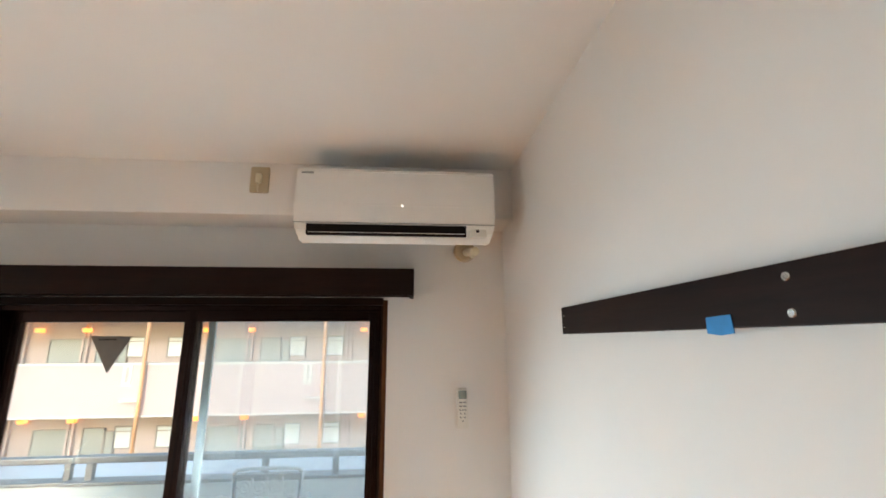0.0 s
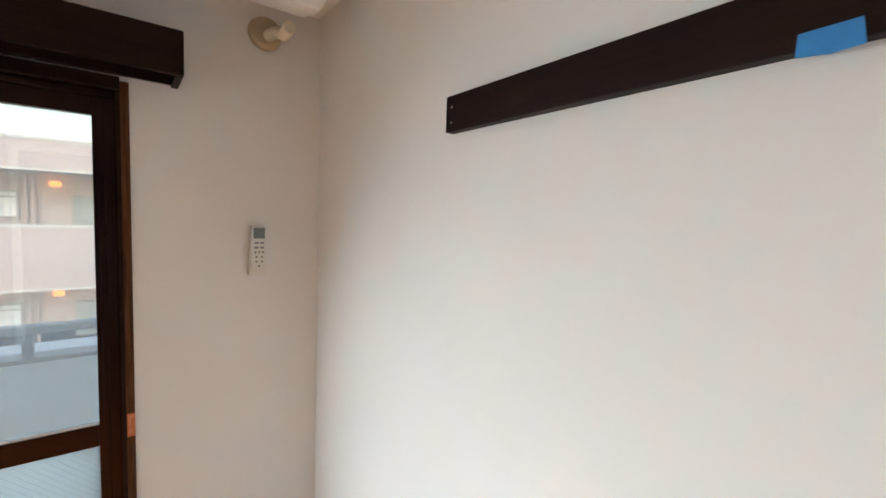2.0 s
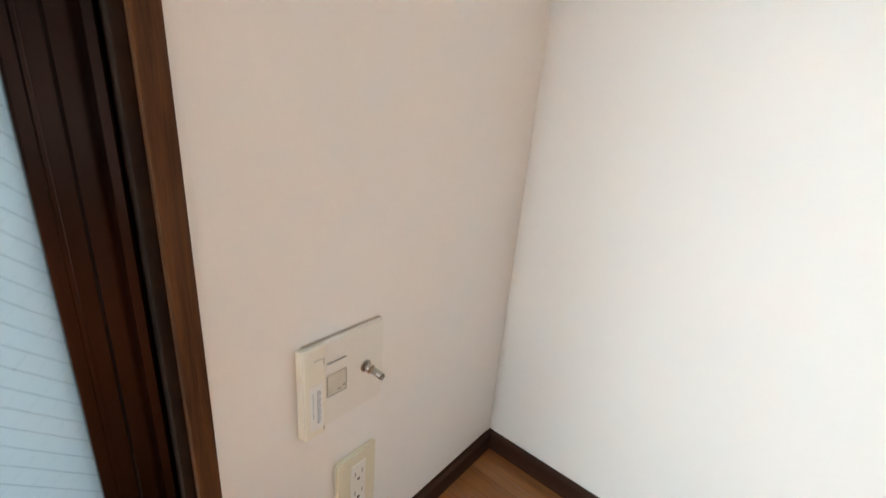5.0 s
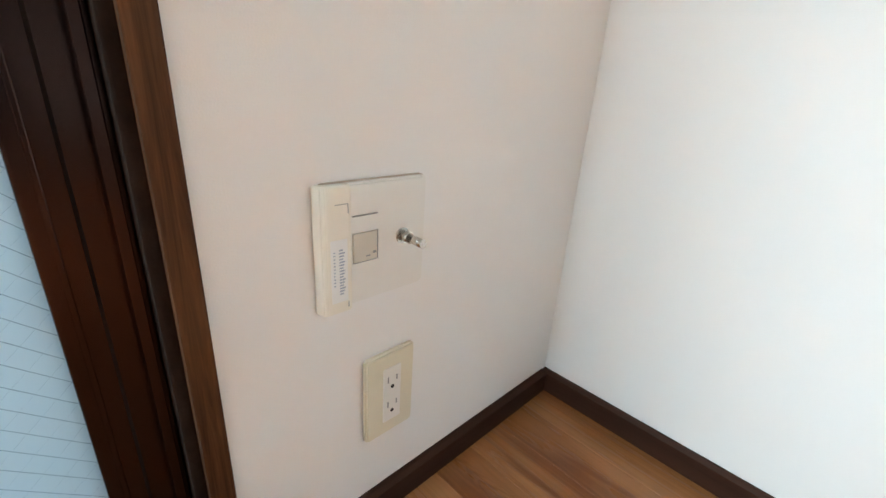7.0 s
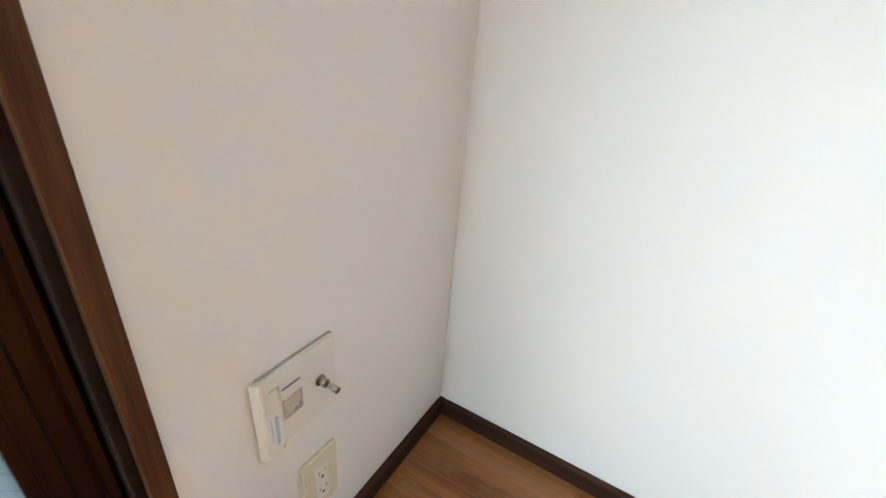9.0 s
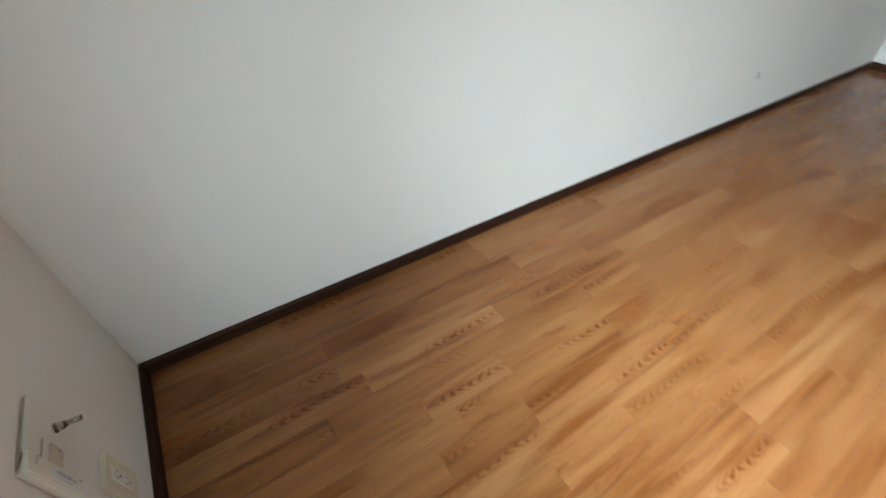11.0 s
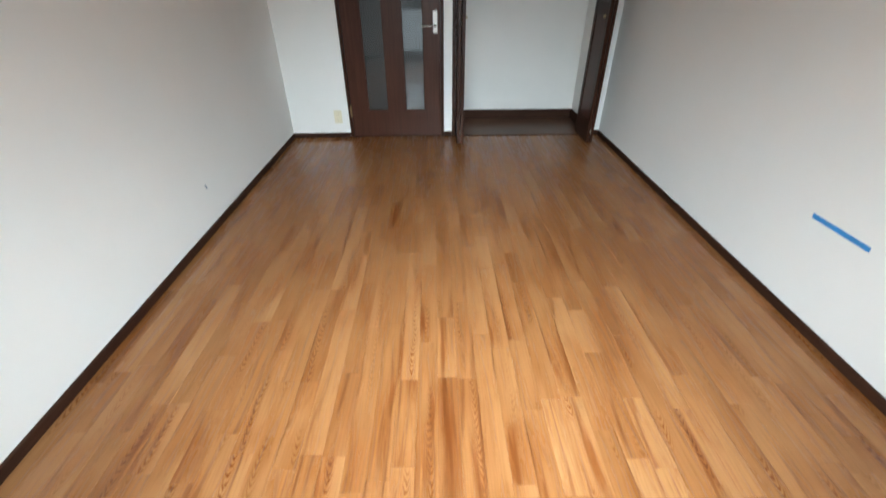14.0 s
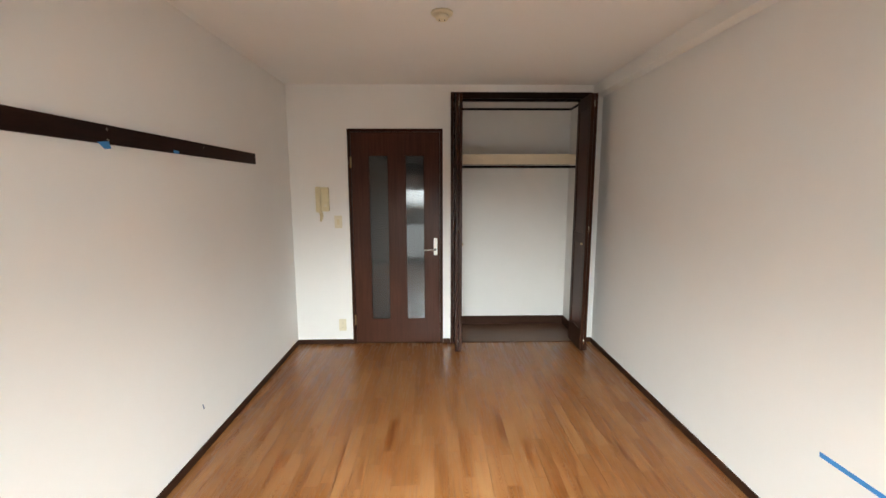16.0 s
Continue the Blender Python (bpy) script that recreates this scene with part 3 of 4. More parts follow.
# orange label on the casing
lab = thing("casing_label", (-0.577, -0.006, 0.865), "worn orange paper label on the window casing", "label")
part("sheet", box_bm((-0.5885, -0.0072, 0.828), (-0.5692, -0.0058, 0.900), 0.0004), LABELM, lab)
bm = box_bm((-0.5855, -0.0082, 0.862), (-0.5790, -0.0071, 0.896))
box_bm((-0.5840, -0.0082, 0.838), (-0.5760, -0.0071, 0.852), bm=bm)
box_bm((-0.5785, -0.0082, 0.886), (-0.5720, -0.0071, 0.897), bm=bm)
part("worn_patch", bm, LABELW, lab, "worn whitish patches")

# valance over the window
val = thing("curtain_box", (-1.45, 0, 1.892), "dark brown wooden curtain box above the window", "curtain box")
part("front_board", box_bm((-2.455, -0.168, 1.892), (-0.448, -0.150, 2.012), 0.002), TRIM_X, val)
part("top_board", box_bm((-2.455, -0.150, 1.994), (-0.448, -0.001, 2.012), 0.002), TRIM_X, val)
part("end_board", box_bm((-0.466, -0.150, 1.892), (-0.448, -0.001, 1.994), 0.002), TRIM_X, val)
part("end_board", box_bm((-2.455, -0.150, 1.892), (-2.437, -0.001, 1.994), 0.002), TRIM_X, val)
part("back_board", box_bm((-2.437, -0.016, 1.900), (-0.466, -0.001, 1.994), 0.002), TRIM_X, val)
for yy in (-0.055, -0.105):
    part("curtain_rail", box_bm((-2.43, yy - 0.008, 1.976), (-0.47, yy + 0.008, 1.994), 0.002), BRONZE, val)

# ---------------------------------------------------------------- air conditioner
AX0, AX1, AYB, AYF, AZ0, AZ1 = -0.918, -0.132, -BEAM_Y, -0.452, 2.067, 2.374
ac = thing("air_conditioner", ((AX0 + AX1) / 2, AYB, AZ0), "white split air conditioner mounted on the beam, louvre ajar", "air conditioner")
prof = [(AYB, AZ0 + 0.056), (AYB, AZ1), (AYF + 0.040, AZ1), (AYF + 0.018, AZ1 - 0.005), (AYF + 0.007, AZ1 - 0.018), (AYF + 0.002, AZ1 - 0.10), (AYF, AZ1 - 0.16),
        (AYF + 0.005, AZ0 + 0.075), (AYF + 0.017, AZ0 + 0.045), (AYF + 0.052, AZ0 + 0.012), (AYF + 0.075, AZ0 + 0.008), (AYB - 0.02, AZ0 + 0.050)]
body = extrude_bm(prof, 0, AX0, AX1, 0.006)
for v in body.verts:
    k = max(0.0, 1 - (v.co.z - AZ0) / 0.11)
    if v.co.y < AYB - 0.02:
        v.co.x += (0.022 * k * k + 0.006 * max(0.0, (v.co.z - AZ1 + 0.03) / 0.03)) * (1 if v.co.x < (AX0 + AX1) / 2 else -1)
acb = part("body", body, WHITEP, ac)
# air outlet: a dark slot with vanes, cut along the lower front
slot = box_bm((AX0 + 0.052, AYF + 0.0035, AZ0 + 0.028), (AX1 - 0.118, AYF + 0.034, AZ0 + 0.069), 0.002)
part("outlet", slot, VENT, ac, "dark air outlet slot")
part("louver", box_bm((AX0 + 0.060, AYF + 0.002, AZ0 + 0.0345), (AX1 - 0.124, AYF + 0.030, AZ0 + 0.0368), 0.001), WHITEP, ac, "thin white louvre blade")
part("lower_flap", extrude_bm([(AYF + 0.026, AZ0 + 0.030), (AYF + 0.022, AZ0 + 0.026), (AYF + 0.056, AZ0 + 0.006), (AYF + 0.062, AZ0 + 0.012)], 0, AX0 + 0.05, AX1 - 0.12, 0.001), WHITEP, ac)
for k in range(5):
    x = AX0 + 0.10 + k * 0.125
    part("vane", box_bm((x, AYF + 0.010, AZ0 + 0.034), (x + 0.002, AYF + 0.034, AZ0 + 0.060)), VENT, ac)
panel = part("display_panel", box_bm((AX1 - 0.100, AYF + 0.012, AZ0 + 0.026), (AX1 - 0.036, AYF + 0.040, AZ0 + 0.062), 0.003), PALE, ac)
part("sensor", box_bm((AX1 - 0.078, AYF + 0.006, AZ0 + 0.045), (AX1 - 0.066, AYF + 0.02, AZ0 + 0.056), 0.001), BLACK, panel, "small black receiver eye")
part("seam", box_bm((AX0 + 0.004, AYF + 0.0010, AZ0 + 0.0735), (AX1 - 0.004, AYF + 0.012, AZ0 + 0.0748)), GREYBTN, ac)
bm = bmesh.new()
for k in range(6):
    box_bm((AX0 + 0.022 + k * 0.008, AYF + 0.0035, AZ1 - 0.034), (AX0 + 0.028 + k * 0.008, AYF + 0.008, AZ1 - 0.0265), bm=bm)
part("maker_mark", bm, GREYBTN, ac, "small dark maker's mark")
part("indicator", cyl_bm((-0.502, AYF + 0.003, 2.213), (-0.502, AYF - 0.0012, 2.213), 0.003, n=12), LEDM, ac, "tiny white indicator light")

sleeve = thing("pipe_cover", (-0.196, 0, 2.075), "beige round wall sleeve cover with pipe stub", "pipe cover")
part("disc", cyl_bm((-0.196, 0, 2.128), (-0.196, -0.028, 2.128), 0.056, 0.048, 28, bevel=0.004), BEIGE, sleeve)
part("pipe", tube_bm([(-0.190, -0.02, 2.118), (-0.186, -0.07, 2.112), (-0.180, -0.11, 2.105), (-0.178, -0.15, 2.085), (-0.178, -0.22, 2.085)], 0.019, 12), IVORY, sleeve)

cover = thing("beam_outlet", (-1.12, -BEAM_Y, 2.33), "beige blank plate with a hook on the beam", "outlet cover")
part("plate", extrude_bm(rounded_rect(-1.172, 2.332, -1.092, 2.452, 0.008), 1, -BEAM_Y - 0.010, -BEAM_Y, 0.002), BEIGE, cover)
part("plug", box_bm((-1.143, -BEAM_Y - 0.030, 2.372), (-1.122, -BEAM_Y - 0.008, 2.415), 0.004), IVORY, cover)
part("cable", tube_bm([(-1.133, -BEAM_Y - 0.018, 2.374), (-1.136, -BEAM_Y - 0.015, 2.350), (-1.134, -BEAM_Y - 0.010, 2.334)], 0.003, 6), IVORY, cover)

# remote control in its wall holder
rem = thing("remote_control", (-0.218, 0, 1.310), "white remote control in a holder on the wall", "remote control")
part("holder", extrude_bm(rounded_rect(-0.248, 1.305, -0.192, 1.400, 0.008), 1, -0.020, 0.0, 0.002), PALE, rem)
part("body", extrude_bm(rounded_rect(-0.244, 1.318, -0.196, 1.480, 0.009), 1, -0.036, -0.012, 0.003), PALE, rem)
part("display", extrude_bm(rounded_rect(-0.238, 1.435, -0.202, 1.472, 0.004), 1, -0.0375, -0.0355), LCD, rem, "grey-green display")
for r, (zz, cols) in enumerate(((1.420, 2), (1.404, 2), (1.388, 3), (1.372, 2), (1.356, 2), (1.340, 1))):
    for c in range(cols):
        x = -0.220 + (c - (cols - 1) / 2) * (0.036 / max(1, cols))
        hw = 0.0065 if cols == 2 and r < 2 else 0.0035
        part("button", box_bm((x - hw, -0.0375, zz - 0.0035), (x + hw, -0.0358, zz + 0.0035), 0.0006), GREYBTN, rem)

# ---------------------------------------------------------------- sockets beside the window
tv = thing("aerial_socket", (-0.41, 0, 0.332), "white double wall plate with aerial connector and cover strip", "wall socket")
part("plate", extrude_bm(rounded_rect(-0.472, 0.334, -0.347, 0.458, 0.007), 1, -0.009, 0.0, 0.0022), PALE, tv)
part("rim", extrude_bm(rounded_rect(-0.4732, 0.3328, -0.3458, 0.4592, 0.008), 1, -0.0042, 0.0, 0.001), GRIME_GAP, tv, "brownish grime and painted shadow gap round the plate's edge")
part("side_cover", extrude_bm([(-0.4765, -0.0005), (-0.4730, -0.0120), (-0.4690, -0.0135), (-0.4440, -0.0135), (-0.4425, -0.0120), (-0.4425, -0.0005)], 2, 0.3315, 0.4580, 0.0012), COVERM, tv, "raised ivory cover strip")
part("sticker", box_bm((-0.4655, -0.0139, 0.3440), (-0.4480, -0.0134, 0.4080)), STICKW, tv, "white printed sticker")
part("insert", box_bm((-0.4395, -0.0108, 0.379), (-0.4115, -0.008, 0.409), 0.0008), mat("grey_beige_plastic", (0.62, 0.57, 0.48), 0.4, var=0.04, var_scale=40), tv)
for a, b in (((-0.4395, 0.426), (-0.4115, 0.4268)), ((-0.4395, 0.3786), (-0.4115, 0.3792)), ((-0.4118, 0.379), (-0.4112, 0.409))):
    part("seam", box_bm((a[0], -0.0112, a[1]), (b[0], -0.0085, b[1])), GREYBTN, tv)
bm = box_bm((-0.425, -0.0114, 0.3835), (-0.4205, -0.0107, 0.3848))
box_bm((-0.4170, -0.0114, 0.3855), (-0.4135, -0.0107, 0.3880), bm=bm)
part("mark", bm, GREYBTN, tv)
cx = part("connector", cyl_bm((-0.379, -0.008, 0.3965), (-0.379, -0.011, 0.3965), 0.0085, n=24), CHROME, tv, "steel aerial connector")
part("nut", cyl_bm((-0.379, -0.011, 0.3965), (-0.379, -0.022, 0.3965), 0.0065, n=6), CHROME, cx)
part("barrel", cyl_bm((-0.379, -0.022, 0.3965), (-0.379, -0.043, 0.3965), 0.0046, n=20), CHROME, cx)
bm = bmesh.new()
for k in range(16):
    box_bm((-0.4570, -0.0143, 0.352 + k * 0.0030), (-0.4530 + 0.0010 * (k % 3), -0.0138, 0.3534 + k * 0.0030), bm=bm)
for k in range(11):
    box_bm((-0.4630, -0.0143, 0.362 + k * 0.0034), (-0.4612, -0.0138, 0.3630 + k * 0.0034), bm=bm)
part("small_print", bm, PRINTM, tv, "tiny unreadable blue-grey print")
for a, b in (((-0.4600, 0.4410), (-0.4465, 0.4414)), ((-0.4468, 0.4320), (-0.4464, 0.4410)), ((-0.4480, 0.3365), (-0.4472, 0.3425))):
    part("latch_mark", box_bm((a[0], -0.0143, a[1]), (b[0], -0.0133, b[1])), GREYBTN, tv)


def duplex(name, x0, z0, wall_y, sgn, face, insert, label):
    """A single plate with a double receptacle; sgn tells to which side it faces along y."""
    t = thing(name, (x0 + 0.035, wall_y, z0), label, "power outlet", "wall plates")
    part("plate", extrude_bm(rounded_rect(x0, z0, x0 + 0.071, z0 + 0.119, 0.006), 1, *sorted((wall_y, wall_y + sgn * 0.0085)), 0.0025), face, t)
    part("insert", box_bm((x0 + 0.024, wall_y + sgn * 0.007, z0 + 0.020), (x0 + 0.050, wall_y + sgn * 0.0098, z0 + 0.098), 0.0012), insert, t)
    for zc in (z0 + 0.078, z0 + 0.042):
        for dx, h in ((-0.0064, 0.0085), (0.0064, 0.0070)):
            part("slot", box_bm((x0 + 0.037 + dx - 0.0009, wall_y + sgn * 0.0092, zc - h / 2 + 0.003), (x0 + 0.037 + dx + 0.0009, wall_y + sgn * 0.0101, zc + h / 2 + 0.003)), GREYBTN, t)
        part("earth_hole", cyl_bm((x0 + 0.037, wall_y + sgn * 0.0092, zc - 0.008), (x0 + 0.037, wall_y + sgn * 0.0101, zc - 0.008), 0.0026, n=12), BLACK, t)
    return t


duplex("power_outlet", -0.4245, 0.1355, 0.0, -1, mat("aged_ivory_plastic", (0.74, 0.69, 0.54), 0.36, bump=0.04, bump_scale=500, var=0.05, var_scale=14), PALE, "yellowed ivory plate with two white grounded sockets")

# ---------------------------------------------------------------- rail board and tapes on the long walls
BY0, BY1, BZ0, BZ1 = -3.710, -0.805, 1.713, 1.790
rail = thing("picture_rail_board", (0, -2.2, BZ0), "dark brown wall rail board with screws", "rail board")
part("board", box_bm((-0.022, BY0, BZ0), (0.0, BY1, BZ1), 0.0025), BOARD, rail)
for yy, zz, r in ((-1.555, 1.772, 0.0065), (-1.555, 1.728, 0.0065), (-2.285, 1.771, 0.0065), (-2.285, 1.729, 0.0065), (-0.826, 1.764, 0.003), (-0.826, 1.732, 0.003),
                  (-3.006, 1.768, 0.004), (-3.690, 1.764, 0.003), (-3.690, 1.732, 0.003)):
    s = part("screw", cyl_bm((-0.020, yy, zz), (-0.0245, yy, zz), r, r * 0.8, 14, bevel=0.0006), CHROME, rail)


def tape(name, pts, label, material=BLUETAPE, x=-0.0235, t=0.0012):
    """A strip of tape whose outline pts (y, z) lies on a plane of constant x."""
    ob = thing(name, (x, sum(p[0] for p in pts) / len(pts), min(p[1] for p in pts)), label, "tape", "blue tape pieces")
    bm = extrude_bm(pts, 0, x - t / 2, x + t / 2)
    part("strip", bm, material, ob)
    return ob


tape("masking_tape", [(-1.410, 1.730), (-1.459, 1.732), (-1.463, 1.706), (-1.437, 1.703), (-1.409, 1.706)], "blue masking tape folded over the rail board's lower edge")
tape("masking_tape", [(-2.225, 1.716), (-2.285, 1.724), (-2.296, 1.696), (-2.262, 1.690)], "loose blue masking tape hanging under the rail board")
tape("masking_tape", [(-2.715, 1.727), (-2.758, 1.727), (-2.762, 1.711), (-2.718, 1.711)], "small blue masking tape on the rail board")
tape("masking_tape", [(-2.038, 0.464), (-1.768, 0.466), (-1.766, 0.446), (-2.036, 0.443)], "long straight strip of blue masking tape on the wall", x=-W + 0.0009)
tape("wall_mark", [(-2.804, 0.282), (-2.812, 0.284), (-2.822, 0.252), (-2.813, 0.249)], "small dark blue tape scrap on the wall", BLUEMARK, -0.0008)

# ---------------------------------------------------------------- door
door = thing("door_1", (DX1, -L, 0), "dark brown wooden door with two narrow glass panes, closed", "door", kind="structure")
part("frame", box_bm((DX1 - 0.028, -L - 0.10, 0.0), (DX1, -L + 0.006, DZ), 0.002), TRIM, door)
part("frame", box_bm((DX0, -L - 0.10, 0.0), (DX0 + 0.026, -L + 0.006, DZ), 0.002), TRIM, door)
part("frame", box_bm((DX0 + 0.026, -L - 0.10, DZ - 0.028), (DX1 - 0.028, -L + 0.006, DZ), 0.002), TRIM, door)
LX0, LX1, LY = DX0 + 0.029, DX1 - 0.031, -L - 0.006
G1, G2, GZ0, GZ1 = (-0.925, -0.735), (-1.266, -1.080), 0.246, 1.842
leaf = bmesh.new()
for a, b in (((LX0, 0.008), (G2[0], DZ - 0.031)), ((G2[1], 0.008), (G1[0], DZ - 0.031)), ((G1[1], 0.008), (LX1, DZ - 0.031))):
    box_bm((a[0], LY - 0.036, a[1]), (b[0], LY, b[1]), bm=leaf)
for g in (G1, G2):
    box_bm((g[0], LY - 0.036, 0.008), (g[1], LY, GZ0), bm=leaf)
    box_bm((g[0], LY - 0.036, GZ1), (g[1], LY, DZ - 0.031), bm=leaf)
part("leaf", leaf, DOORWOOD, door)
for g in (G1, G2):
    bm = bmesh.new()
    box_bm((g[0], LY - 0.012, GZ0), (g[0] + 0.009, LY - 0.003, GZ1), bm=bm)
    box_bm((g[1] - 0.009, LY - 0.012, GZ0), (g[1], LY - 0.003, GZ1), bm=bm)
    box_bm((g[0] + 0.009, LY - 0.012, GZ0), (g[1] - 0.009, LY - 0.003, GZ0 + 0.008), bm=bm)
    box_bm((g[0] + 0.009, LY - 0.012, GZ1 - 0.008), (g[1] - 0.009, LY - 0.003, GZ1), bm=bm)
    part("glazing_bead", bm, TRIM, door)
    part("pane", box_bm((g[0] + 0.002, LY - 0.020, GZ0 + 0.002), (g[1] - 0.002, LY - 0.015, GZ1 - 0.002)), DOORGLASS, door, "smoky figured glass")
hd = part("handle", extrude_bm(rounded_rect(-1.385, 0.890, -1.348, 1.056, 0.006), 1, LY, LY + 0.009, 0.002), WHITEP, door, "white handle plate with steel lever")
part("lever", tube_bm([(-1.365, LY + 0.006, 0.946), (-1.365, LY + 0.045, 0.946), (-1.355, LY + 0.052, 0.946), (-1.300, LY + 0.054, 0.946), (-1.252, LY + 0.050, 0.944)], 0.008, 10), CHROME, hd)
part("rosette", cyl_bm((-1.365, LY + 0.008, 0.946), (-1.365, LY + 0.014, 0.946), 0.013, n=18), CHROME, hd)
for zz in (1.775, 0.245):
    part("hinge", cyl_bm((DX1 - 0.029, -L + 0.007, zz - 0.05), (DX1 - 0.029, -L + 0.007, zz + 0.05), 0.008, n=12), BRASS, door, "dull metal hinge")

# intercom, switch, outlet beside the door
ic = thing("intercom_phone", (-0.30, -L, 1.31), "yellowed wall intercom handset with hanging cord", "intercom")
part("base", extrude_bm(rounded_rect(-0.361, 1.318, -0.241, 1.543, 0.012), 1, -L, -L + 0.030, 0.004), AGED, ic)
part("handset", extrude_bm(rounded_rect(-0.292, 1.312, -0.246, 1.548, 0.014), 1, -L + 0.030, -L + 0.062, 0.007), AGED, ic)
part("button", box_bm((-0.345, -L + 0.029, 1.36), (-0.318, -L + 0.034, 1.385), 0.002), IVORY, ic)
pts = []
for k in range(90):
    a = k * 0.75
    f = k / 89
    pts.append((-0.278 - 0.012 * math.sin(f * 3.1) + (0.020 - 0.012 * f) * math.cos(a), -L + 0.028 + 0.012 * math.sin(a), 1.318 - 0.092 * f))
part("cord", tube_bm(pts, 0.0035, 6), AGED, ic)

sw = thing("light_switch", (-0.438, -L, 1.157), "ivory wall switch plate", "light switch", "wall plates")
part("plate", extrude_bm(rounded_rect(-0.474, 1.157, -0.403, 1.276, 0.006), 1, -L, -L + 0.008, 0.0025), IVORY, sw)
part("rocker", box_bm((-0.448, -L + 0.006, 1.190), (-0.428, -L + 0.012, 1.242), 0.0015), AGED, sw)
duplex("power_outlet", -0.480, 0.136, -L, 1, IVORY, IVORY, "ivory wall outlet plate low beside the door")

# ---------------------------------------------------------------- closet
cf = thing("closet_frame", (CX1, -L, 0), "dark brown closet frame", "closet frame", kind="structure")
part("post", box_bm((CX1 - 0.030, -L - 0.10, 0.0), (CX1, -L + 0.008, CZ), 0.002), TRIM, cf)
part("post", box_bm((CX0, -L - 0.10, 0.0), (CX0 + 0.030, -L + 0.008, CZ), 0.002), TRIM, cf)
part("header", box_bm((CX0 + 0.030, -L - 0.10, CZ - 0.055), (CX1 - 0.030, -L + 0.008, CZ), 0.002), TRIM_X, cf)
part("track", box_bm((CX0 + 0.032, -L - 0.060, CZ - 0.075), (CX1 - 0.032, -L - 0.030, CZ - 0.055), 0.001), BRONZE, cf)
part("threshold", box_bm((CX0 + 0.030, -L - 0.012, 0.0), (CX1 - 0.030, -L + 0.004, 0.006), 0.001), CASING, cf)


def fold_leaf(parent, x):
    """One leaf of a folded closet door, standing square to the wall: stiles, rails and a sunk panel."""
    y0, y1, z0, z1, t = -L - 0.085, -L + 0.262, 0.012, CZ - 0.060, 0.026
    lf = part("leaf", box_bm((x, y0, z0), (x + t, y0 + 0.052, z1), 0.002), TRIM, parent)
    part("stile", box_bm((x, y1 - 0.052, z0), (x + t, y1, z1), 0.002), TRIM, lf)
    for za, zb in ((z0, z0 + 0.20), (1.02, 1.12), (z1 - 0.12, z1)):
        part("rail", box_bm((x + 0.001, y0 + 0.052, za), (x + t - 0.001, y1 - 0.052, zb), 0.002), TRIM, lf)
    for za, zb in ((z0 + 0.20, 1.02), (1.12, z1 - 0.12)):
        part("panel", box_bm((x + 0.007, y0 + 0.052, za), (x + t - 0.007, y1 - 0.052, zb)), DOORWOOD, lf)
    return lf


for side, xs in (("a", (CX1 - 0.062, CX1 - 0.094)), ("b", (CX0 + 0.036, CX0 + 0.068))):
    bf = thing("folding_door", (xs[0], -L, 0), "dark brown folding closet door, folded open", "closet door", "folding closet doors")
    for x in xs:
        fold_leaf(bf, x)
    for zz in (0.10, 1.16, 2.26):
        part("hinge", cyl_bm((xs[0] + (0.0 if side == "a" else 0.029), -L + 0.264, zz - 0.03), (xs[0] + (0.0 if side == "a" else 0.029), -L + 0.264, zz + 0.03), 0.005, n=10), CHROME, bf)
    kx = xs[1] if side == "a" else xs[1] + 0.026
    part("knob", cyl_bm((kx, -L + 0.20, 1.02), (kx + (-0.016 if side == "a" else 0.016), -L + 0.20, 1.02), 0.009, 0.011, 14, bevel=0.002), BRASS, bf)

sh = thing("closet_shelf", (CX0, CY, 1.76), "cream-fronted closet shelf on battens", "shelf")
part("board", box_bm((CX0 + 0.001, CY + 0.001, 1.835), (CX1 - 0.001, -4.72, 1.857), 0.002), CLOSET_PAPER, sh)
part("front_strip", box_bm((CX0 + 0.001, -4.72, 1.765), (CX1 - 0.001, -4.698, 1.866), 0.002), mat("cream_shelf_edge", (0.80, 0.68, 0.50), 0.5, bump=0.1, bump_scale=200, var=0.05, var_scale=6), sh, "cream painted front strip")
part("batten", box_bm((CX0 + 0.001, CY + 0.001, 1.780), (CX1 - 0.001, CY + 0.022, 1.835), 0.002), TRIM_X, sh)
rod = thing("clothes_rod", (CX0, -4.69, 1.735), "dark steel clothes rod under the shelf", "clothes rod")
part("rod", cyl_bm((CX0 + 0.004, -4.688, 1.742), (CX1 - 0.004, -4.688, 1.742), 0.0125, n=16), BRONZE, rod)
for x in (CX0 + 0.001, CX1 - 0.009):
    part("socket", cyl_bm((x, -4.688, 1.742), (x + 0.008, -4.688, 1.742), 0.024, n=18), BRASS, rod)

# ---------------------------------------------------------------- ceiling fitting
cr = thing("ceiling_rosette", (-1.405, -2.92, H), "round ivory ceiling lamp socket without a lamp", "ceiling socket")
part("base", cyl_bm((-1.405, -2.92, H), (-1.405, -2.92, H - 0.014), 0.062, 0.056, 36, bevel=0.003), IVORY, cr)
part("body", cyl_bm((-1.405, -2.92, H - 0.014), (-1.405, -2.92, H - 0.040), 0.040, 0.032, 30, bevel=0.004), IVORY, cr)
for sx in (-1, 1):
    part("slot", box_bm((-1.405 + sx * 0.014 - 0.002, -2.930, H - 0.0408), (-1.405 + sx * 0.014 + 0.002, -2.910, H - 0.0395)), BLACK, cr)

